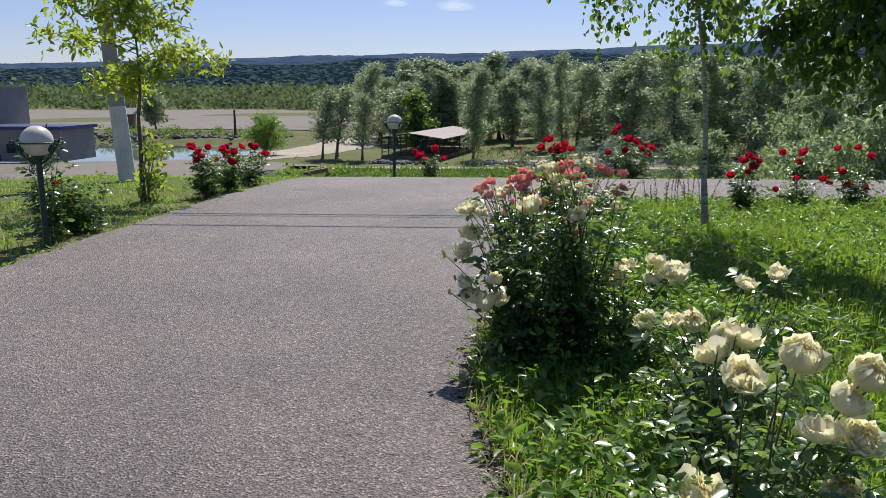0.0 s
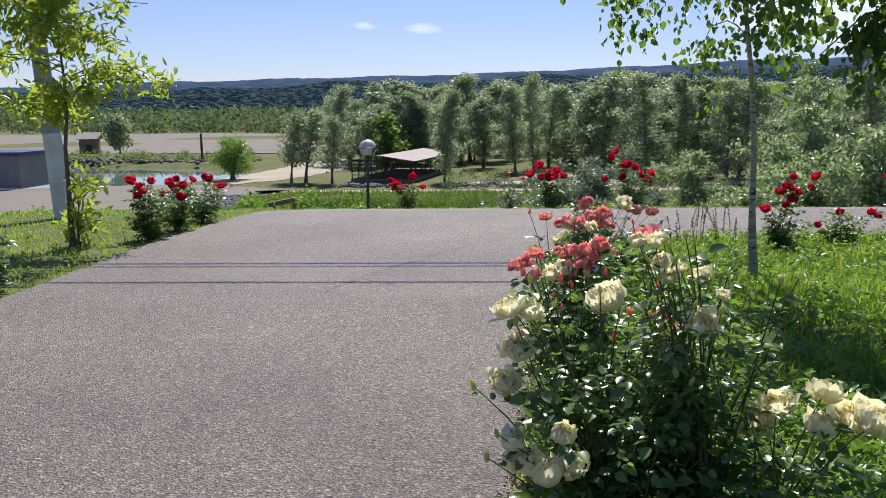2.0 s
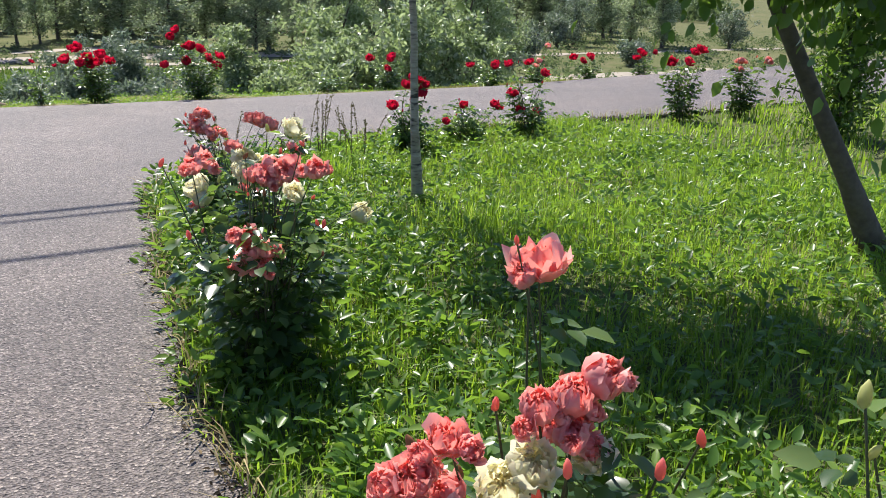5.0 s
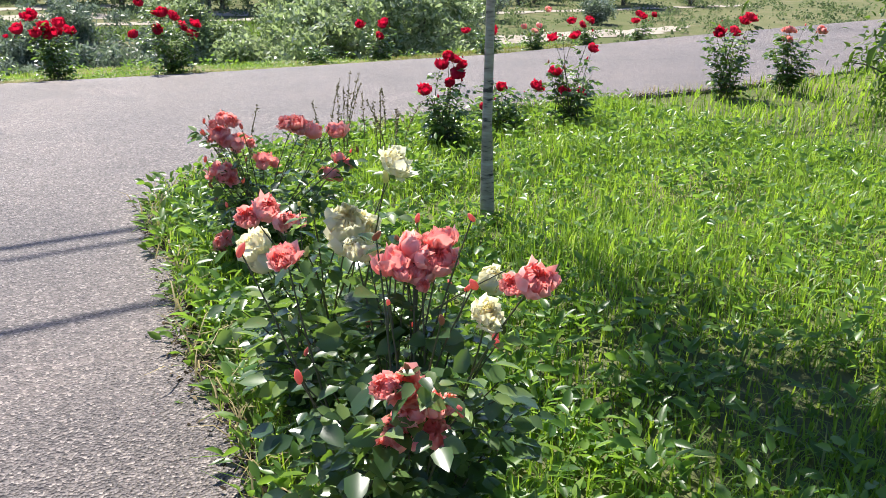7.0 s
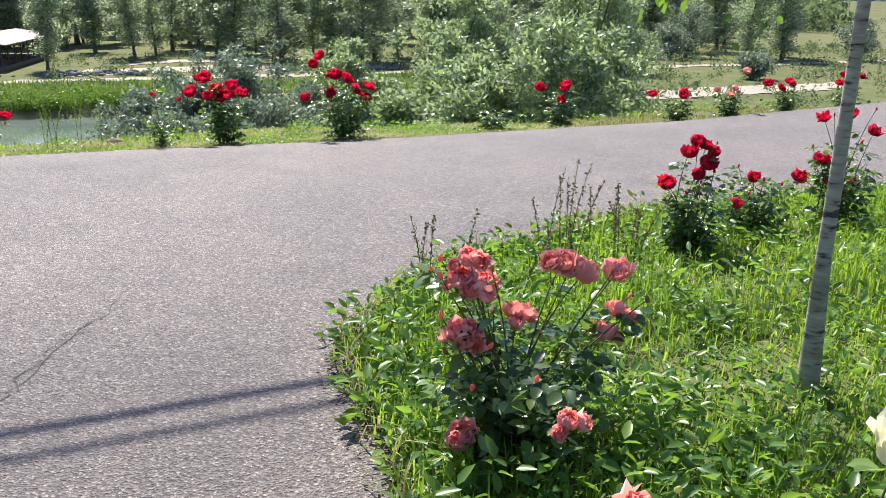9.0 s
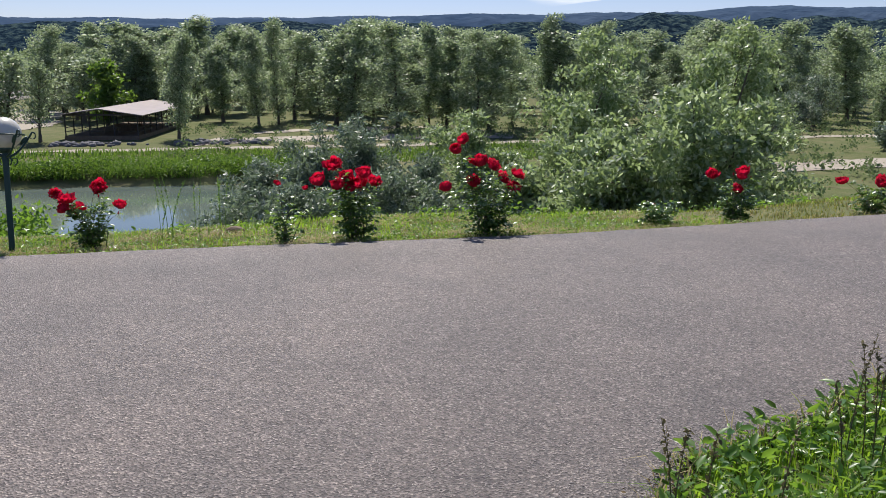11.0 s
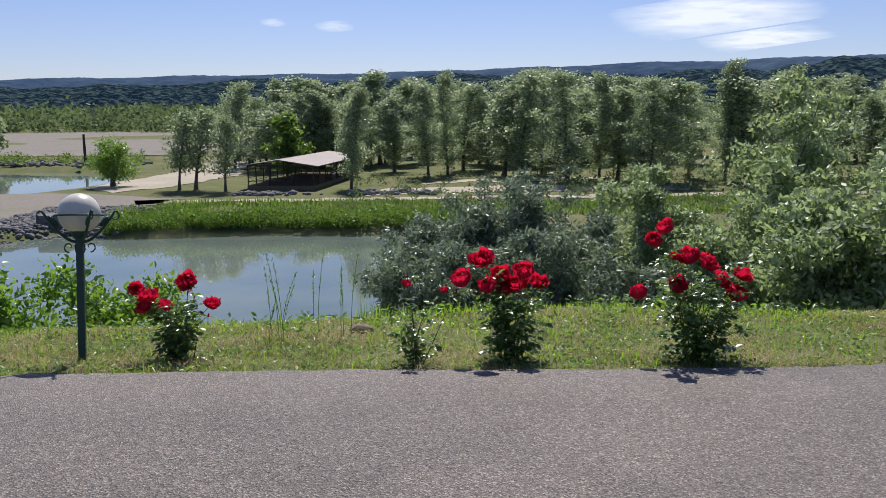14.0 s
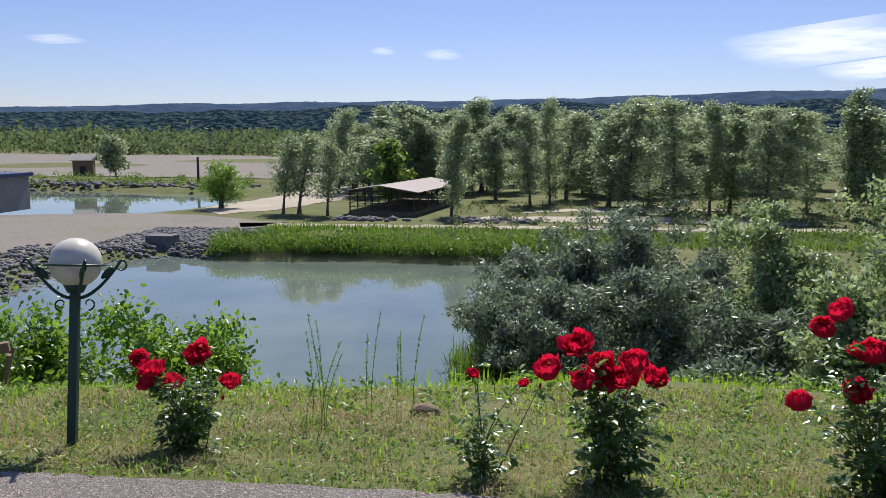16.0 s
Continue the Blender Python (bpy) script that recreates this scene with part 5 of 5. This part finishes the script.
# ---- far buildings ----
def pavilion():
    """Gable end towards the drive, ridge running back; low pitched sheet roof on slim steel posts."""
    ob = root("pavilion", -12.7, 123.6, -8.0, -10)
    tagged(ob, "open steel pavilion with a brown metal roof", "pavilion")
    w, d = 4.25, 11.2
    bm = bmesh.new()
    box(bm, (-w, -d, -0.3), (w, d, 0.45), 0.03)
    part("floor_slab", bm, WOOD, ob)
    for k in range(9):
        for xx in (-w + 0.12, w - 0.12):
            yy = -d + 0.12 + k * (2 * d - 0.24) / 8
            bm = bmesh.new()
            box(bm, (xx - 0.06, yy - 0.06, 0.0), (xx + 0.06, yy + 0.06, 2.95), 0.01)
            part("post", bm, DARKSTEEL, ob)
    for xx in (-1.4, 1.4):
        bm = bmesh.new()
        box(bm, (xx - 0.05, -d + 0.06, 0.0), (xx + 0.05, -d + 0.18, 3.3), 0.01)
        part("post", bm, DARKSTEEL, ob)
    for zz in (0.95, 1.4):
        for lo, hi in (((-w + 0.08, -d), (-w + 0.14, d)), ((w - 0.14, -d), (w - 0.08, d)), ((-w, -d + 0.08), (w, -d + 0.14)), ((-w, d - 0.14), (w, d - 0.08))):
            bm = bmesh.new()
            box(bm, (*lo, zz - 0.025), (*hi, zz + 0.025))
            part("rail", bm, DARKSTEEL, ob)
    for s in (-1, 1):
        bm = bmesh.new()
        t = Matrix.Translation((0, 0, 3.62)) @ Matrix.Rotation(s * radians(8.5), 4, "Y")
        box(bm, (0 if s > 0 else -w - 0.75, -d - 0.7, -0.05), (w + 0.75 if s > 0 else 0, d + 0.7, 0.04), 0.0, t)
        part("roof", bm, ROOFSHEET, ob)
    for xx in (-w + 0.06, w - 0.18):
        bm = bmesh.new()
        box(bm, (xx, -d, 2.85), (xx + 0.12, d, 3.0))
        part("eave_beam", bm, DARKSTEEL, ob)
    bm = bmesh.new()
    box(bm, (-w, -d + 0.05, 2.8), (w, -d + 0.17, 3.0))
    part("tie_beam", bm, DARKSTEEL, ob)
    for k in range(4):
        bm = bmesh.new()
        yy = -8 + 5 * k
        box(bm, (-1.2, yy, 1.15), (1.2, yy + 0.9, 1.22), 0.01)
        box(bm, (-0.9, yy + 0.4, 0.45), (-0.8, yy + 0.5, 1.15))
        box(bm, (0.8, yy + 0.4, 0.45), (0.9, yy + 0.5, 1.15))
        part("table", bm, WOOD, ob)


pavilion()


def yard_building():
    ob = root("yard_building", -66.5, 106, -8.0, 0)
    tagged(ob, "low grey concrete building with a blue roof edge", "building")
    bm = bmesh.new()
    box(bm, (-9, 0, 0), (5.5, 9, 4.3), 0.02)
    part("wall", bm, OLDWALL, ob)
    bm = bmesh.new()
    box(bm, (-9.4, -0.5, 4.3), (5.9, 9.4, 4.75), 0.03)
    part("roof", bm, BLUETRIM, ob)
    for x0, x1, z0, z1, nm in ((-6.2, -3.2, 0.05, 3.1, "doorway"), (0.6, 1.8, 0.05, 2.4, "doorway"), (-2.2, -0.8, 1.2, 2.4, "window")):
        bm = bmesh.new()
        box(bm, (x0, -0.06, z0), (x1, 0.02, z1))
        part(nm, bm, DARKROOM, ob, "dark opening")
    ob2 = root("house", -82.5, 112, -8.0, 0)
    tagged(ob2, "taller grey concrete house behind the yard building", "house")
    bm = bmesh.new()
    box(bm, (-8, 0, 0), (8.2, 9, 9.9), 0.03)
    part("wall", bm, OLDWALL, ob2)
    bm = bmesh.new()
    box(bm, (-8.3, -0.3, 9.9), (8.5, 9.3, 10.2), 0.03)
    part("roof", bm, OLDWALL, ob2)
    bm = bmesh.new()
    box(bm, (4.9, -0.05, 6.2), (6.6, 0.02, 8.9))
    win = part("window", bm, DARKROOM, ob2)
    bm = bmesh.new()
    for x0, x1, z0, z1 in ((4.8, 4.95, 6.1, 9.0), (6.55, 6.7, 6.1, 9.0), (4.8, 6.7, 8.9, 9.05), (4.8, 6.7, 6.05, 6.2), (5.7, 5.8, 6.1, 9.0)):
        box(bm, (x0, -0.1, z0), (x1, -0.05, z1))
    part("window_frame", bm, WHITEWASH, win)


yard_building()


def hut():
    z = ground_at(-90, 184)
    ob = root("hut", -90, 184, z, 20)
    tagged(ob, "small dark wooden hut with a gabled roof", "hut")
    bm = bmesh.new()
    box(bm, (-2, -2, -1), (2, 2, 3.6), 0.03)
    part("wall", bm, WOOD, ob)
    for s in (-1, 1):
        bm = bmesh.new()
        box(bm, (-2.5, 0 if s > 0 else -2.8, -0.06), (2.5, 2.8 if s > 0 else 0, 0.06), 0.0, Matrix.Translation((0, 0, 5.0)) @ Matrix.Rotation(s * radians(-30), 4, "X"))
        part("roof", bm, CONCRETE, ob)
    bm = bmesh.new()
    box(bm, (-0.6, -2.06, 0), (0.6, -1.98, 2.4))
    part("door", bm, DARKROOM, ob)
    p = root("marker_post", -58, 166, ground_at(-58, 166))
    tagged(p, "dark wooden post on the embankment", "post")
    bm = bmesh.new()
    bmesh.ops.create_cone(bm, cap_ends=True, segments=8, radius1=0.28, radius2=0.22, depth=5.6, matrix=Matrix.Translation((0, 0, 2.7)))
    part("pole", bm, DARKSTEEL, p)


hut()


# ---- rubble and small things ----
def rocks(name, places, label, seed):
    rng = np.random.default_rng(seed)
    bm = bmesh.new()
    bmesh.ops.create_icosphere(bm, subdivisions=1, radius=1)
    base = np.array([v.co[:] for v in bm.verts])
    tris = np.array([[v.index for v in f.verts] for f in bm.faces])
    bm.free()
    chunks = []
    for x, y, s in places:
        V = base * (1 + rng.normal(size=base.shape) * 0.16) * s * np.array([1, rng.uniform(0.6, 1), rng.uniform(0.45, 0.75)])
        a = rng.uniform(0, 6.28)
        V = np.stack([V[:, 0] * np.cos(a) - V[:, 1] * np.sin(a), V[:, 0] * np.sin(a) + V[:, 1] * np.cos(a), V[:, 2]], 1)
        chunks.append((V + (x, y, max(ground_at(x, y), -8.95) + 0.25 * s), tris))
    tagged(put(name, mesh_np(name, *joined(chunks), ROCK, True)), label, "rubble", kind="stuff")


rng_rock = np.random.default_rng(55)
pl = []
for k in range(3400):
    t = rng_rock.uniform(0, 1)
    if t < 0.6:
        x, y = rng_rock.uniform(-35, -23), rng_rock.uniform(79, 95)
    else:
        x, y = rng_rock.uniform(-40, -30), rng_rock.uniform(55, 80)
    if not inside(x, y, POND) or edge_distance(x, y, POND) < 2:
        pl.append((x, y, rng_rock.uniform(0.1, 0.32)))
rocks("rubble_slope", pl, "grey broken stone on the pond's bank", 56)
rocks("bank_rubble", [(rng_rock.uniform(-130, -46), 166 + rng_rock.normal() * 2, rng_rock.uniform(0.3, 0.7)) for k in range(420)], "grey stones along the far embankment", 57)
rocks("spoil_heaps", [(rng_rock.uniform(-6, 4) + 0.3, 106 + rng_rock.normal(), rng_rock.uniform(0.2, 0.7)) for k in range(60)] + [(-15 + rng_rock.normal() * 2, 106 + rng_rock.normal() * 0.6, rng_rock.uniform(0.2, 0.6)) for k in range(50)], "low heaps of earth and stone by the track", 58)


def drain():
    ob = root("drain_block", -29.5, 82.5, -8.9, -8)
    tagged(ob, "square concrete drain block at the pond's edge", "drain")
    bm = bmesh.new()
    box(bm, (-1.2, -0.8, 0), (1.2, 0.8, 1.7), 0.06)
    part("block", bm, ROCK, ob)
    st = root("stone", -0.02, 19.1, ground_at(-0.02, 19.1))
    tagged(st, "brown half-buried stone in the verge grass", "stone")
    bm = bmesh.new()
    bmesh.ops.create_icosphere(bm, subdivisions=2, radius=1, matrix=Matrix.Translation((0, 0, 0.03)) @ Matrix.Diagonal((0.13, 0.08, 0.06, 1)))
    for v in bm.verts:
        v.co += v.normal * noise.noise(v.co * 9) * 0.02
    part("rock", bm, WOOD, st)


drain()


# ---- thin clouds ----
def cloud_material(name, density):
    m, n, l, p, out = material(name)
    tc = n.new("ShaderNodeTexCoord")
    mp = n.new("ShaderNodeMapping")
    mp.inputs["Scale"].default_value = (2.0, 1.0, 5.0)
    l.new(tc.outputs["Generated"], mp.inputs[0])
    a = noise_tex(n, l, mp.outputs[0], 1.3, 7, 0.62)
    gr = n.new("ShaderNodeTexGradient")
    gr.gradient_type = "SPHERICAL"
    m2 = n.new("ShaderNodeMapping")
    m2.inputs["Location"].default_value = (-1, -1, -1)
    m2.inputs["Scale"].default_value = (2, 2, 2)
    l.new(tc.outputs["Generated"], m2.inputs[0])
    flatten = n.new("ShaderNodeVectorMath")
    flatten.operation = "MULTIPLY"
    flatten.inputs[1].default_value = (1, 0, 1)
    l.new(m2.outputs[0], flatten.inputs[0])
    l.new(flatten.outputs[0], gr.inputs[0])
    mul = n.new("ShaderNodeMath")
    mul.operation = "MULTIPLY"
    l.new(a.outputs[0], mul.inputs[0])
    l.new(gr.outputs[1], mul.inputs[1])
    r = ramp(n, [(0.1, (0, 0, 0)), (0.38, (density, density, density))])
    l.new(mul.outputs[0], r.inputs[0])
    em = n.new("ShaderNodeEmission")
    em.inputs[0].default_value, em.inputs[1].default_value = (0.93, 0.96, 1.0, 1), 0.95
    tr = n.new("ShaderNodeBsdfTransparent")
    mx = n.new("ShaderNodeMixShader")
    l.new(r.outputs[0], mx.inputs[0])
    l.new(tr.outputs[0], mx.inputs[1])
    l.new(em.outputs[0], mx.inputs[2])
    l.new(mx.outputs[0], out.inputs[0])
    return m


CLOUD, WISP = cloud_material("thin_cloud", 0.8), cloud_material("faint_cloud", 0.38)
for az, el, wd, hg in ((20.5, 6.1, 1100, 170), (23.5, 4.5, 700, 80), (-4.5, 5.7, 230, 50), (-8.5, 5.9, 150, 36), (-29, 6.0, 300, 40)):
    d = 3800.0
    cx, cy, cz = d * math.sin(radians(az)), d * math.cos(radians(az)), d * math.tan(radians(el))
    u, v = np.meshgrid(np.linspace(-0.5, 0.5, 12), np.linspace(-0.5, 0.5, 6))
    V = np.stack([u * wd, 40 * np.sin(u * 3), v * hg + 0.13 * wd * u], -1).reshape(-1, 3)
    i, j = np.meshgrid(np.arange(5), np.arange(11), indexing="ij")
    F = np.stack([i * 12 + j, i * 12 + j + 1, (i + 1) * 12 + j + 1, (i + 1) * 12 + j], -1).reshape(-1, 4)
    ob = put("cloud", mesh_np("cloud", V, F, CLOUD if wd > 600 else WISP), at=pose(cx, cy, cz, 0, 0, -az))
    ob.visible_shadow = False
    tagged(ob, "thin white wisp of cloud", "cloud", kind="structure")


# ---- crumbs and straw along the asphalt's edge ----
def litter():
    rng = np.random.default_rng(404)
    edge = DRIVE[20:38]
    P = []
    for (x0, y0), (x1, y1) in zip(edge, edge[1:]):
        ln = math.hypot(x1 - x0, y1 - y0)
        for k in range(int(ln * 420)):
            t, o = rng.uniform(), abs(rng.normal()) * 0.055 - 0.015
            nx, ny = -(y1 - y0) / ln, (x1 - x0) / ln
            x, y = x0 + (x1 - x0) * t - nx * o * -1, y0 + (y1 - y0) * t - ny * o * -1
            P.append((x - 2 * nx * o, y - 2 * ny * o, road_z(y) + 0.004 + rng.uniform(0, 0.008)))
    P = np.array(P)
    D = rng.normal(size=P.shape) * (1, 1, 0.25)
    V, F = leaf_arrays(P, D, rng.uniform(0.008, 0.032, len(P)), 0.5, rng, 0.7)
    tagged(put("edge_litter", mesh_np("edge_litter", V, F, LITTER)), "dark crumbs and dry leaf bits along the asphalt edge", "litter", kind="stuff")
    q = np.array([p for p in P[::9]])
    V, F = blade_arrays(q, rng.uniform(0.05, 0.16, len(q)), rng.uniform(0.6, 1.6, len(q)), rng.uniform(0.002, 0.004, len(q)), rng)
    tagged(put("edge_straw", mesh_np("edge_straw", V, F, STRAW)), "dry straw-coloured grass along the asphalt edge", "grass", kind="stuff")


litter()


# ---- wooden trestle on the brink ----
def trestle():
    x, y = -4.55, 20.3
    ob = root("wooden_trestle", x, y, ground_at(x, y), 25)
    tagged(ob, "small dark brown wooden trestle on the brink", "trestle")
    bm = bmesh.new()
    box(bm, (-0.3, -0.05, 0.34), (0.3, 0.05, 0.44), 0.008, Matrix.Rotation(radians(-9), 4, "Y"))
    part("beam", bm, WOOD, ob)
    for sx in (-1, 1):
        for sy in (-1, 1):
            bm = bmesh.new()
            t = Matrix.Translation((sx * 0.2, sy * 0.07, 0.18)) @ Matrix.Rotation(radians(-20 * sy), 4, "X") @ Matrix.Rotation(radians(12 * sx), 4, "Y")
            box(bm, (-0.022, -0.022, -0.24), (0.022, 0.022, 0.22), 0.004, t)
            part("leg", bm, WOOD, ob)


trestle()


# ---- dry cuttings on the verge ----
def cuttings():
    rng = np.random.default_rng(411)
    q = scatter(NEARVERGE, 60000, rng, (DRIVE,), 0.0)
    den = np.array([noise.noise(Vector((x * 0.8, y * 1.1, 7))) for x, y in q])
    q = q[rng.uniform(-0.12, 0.4, len(q)) < den]
    P = np.column_stack([q, land(q[:, 0], q[:, 1]) + rng.uniform(0.004, 0.03, len(q))])
    V, F = blade_arrays(P, rng.uniform(0.015, 0.06, len(q)), rng.uniform(0.8, 2.2, len(q)), rng.uniform(0.0012, 0.0026, len(q)), rng)
    tagged(put("dry_cuttings", mesh_np("dry_cuttings", V, F, STRAW)), "brown dry grass cuttings lying on the verge", "grass", kind="stuff")


cuttings()
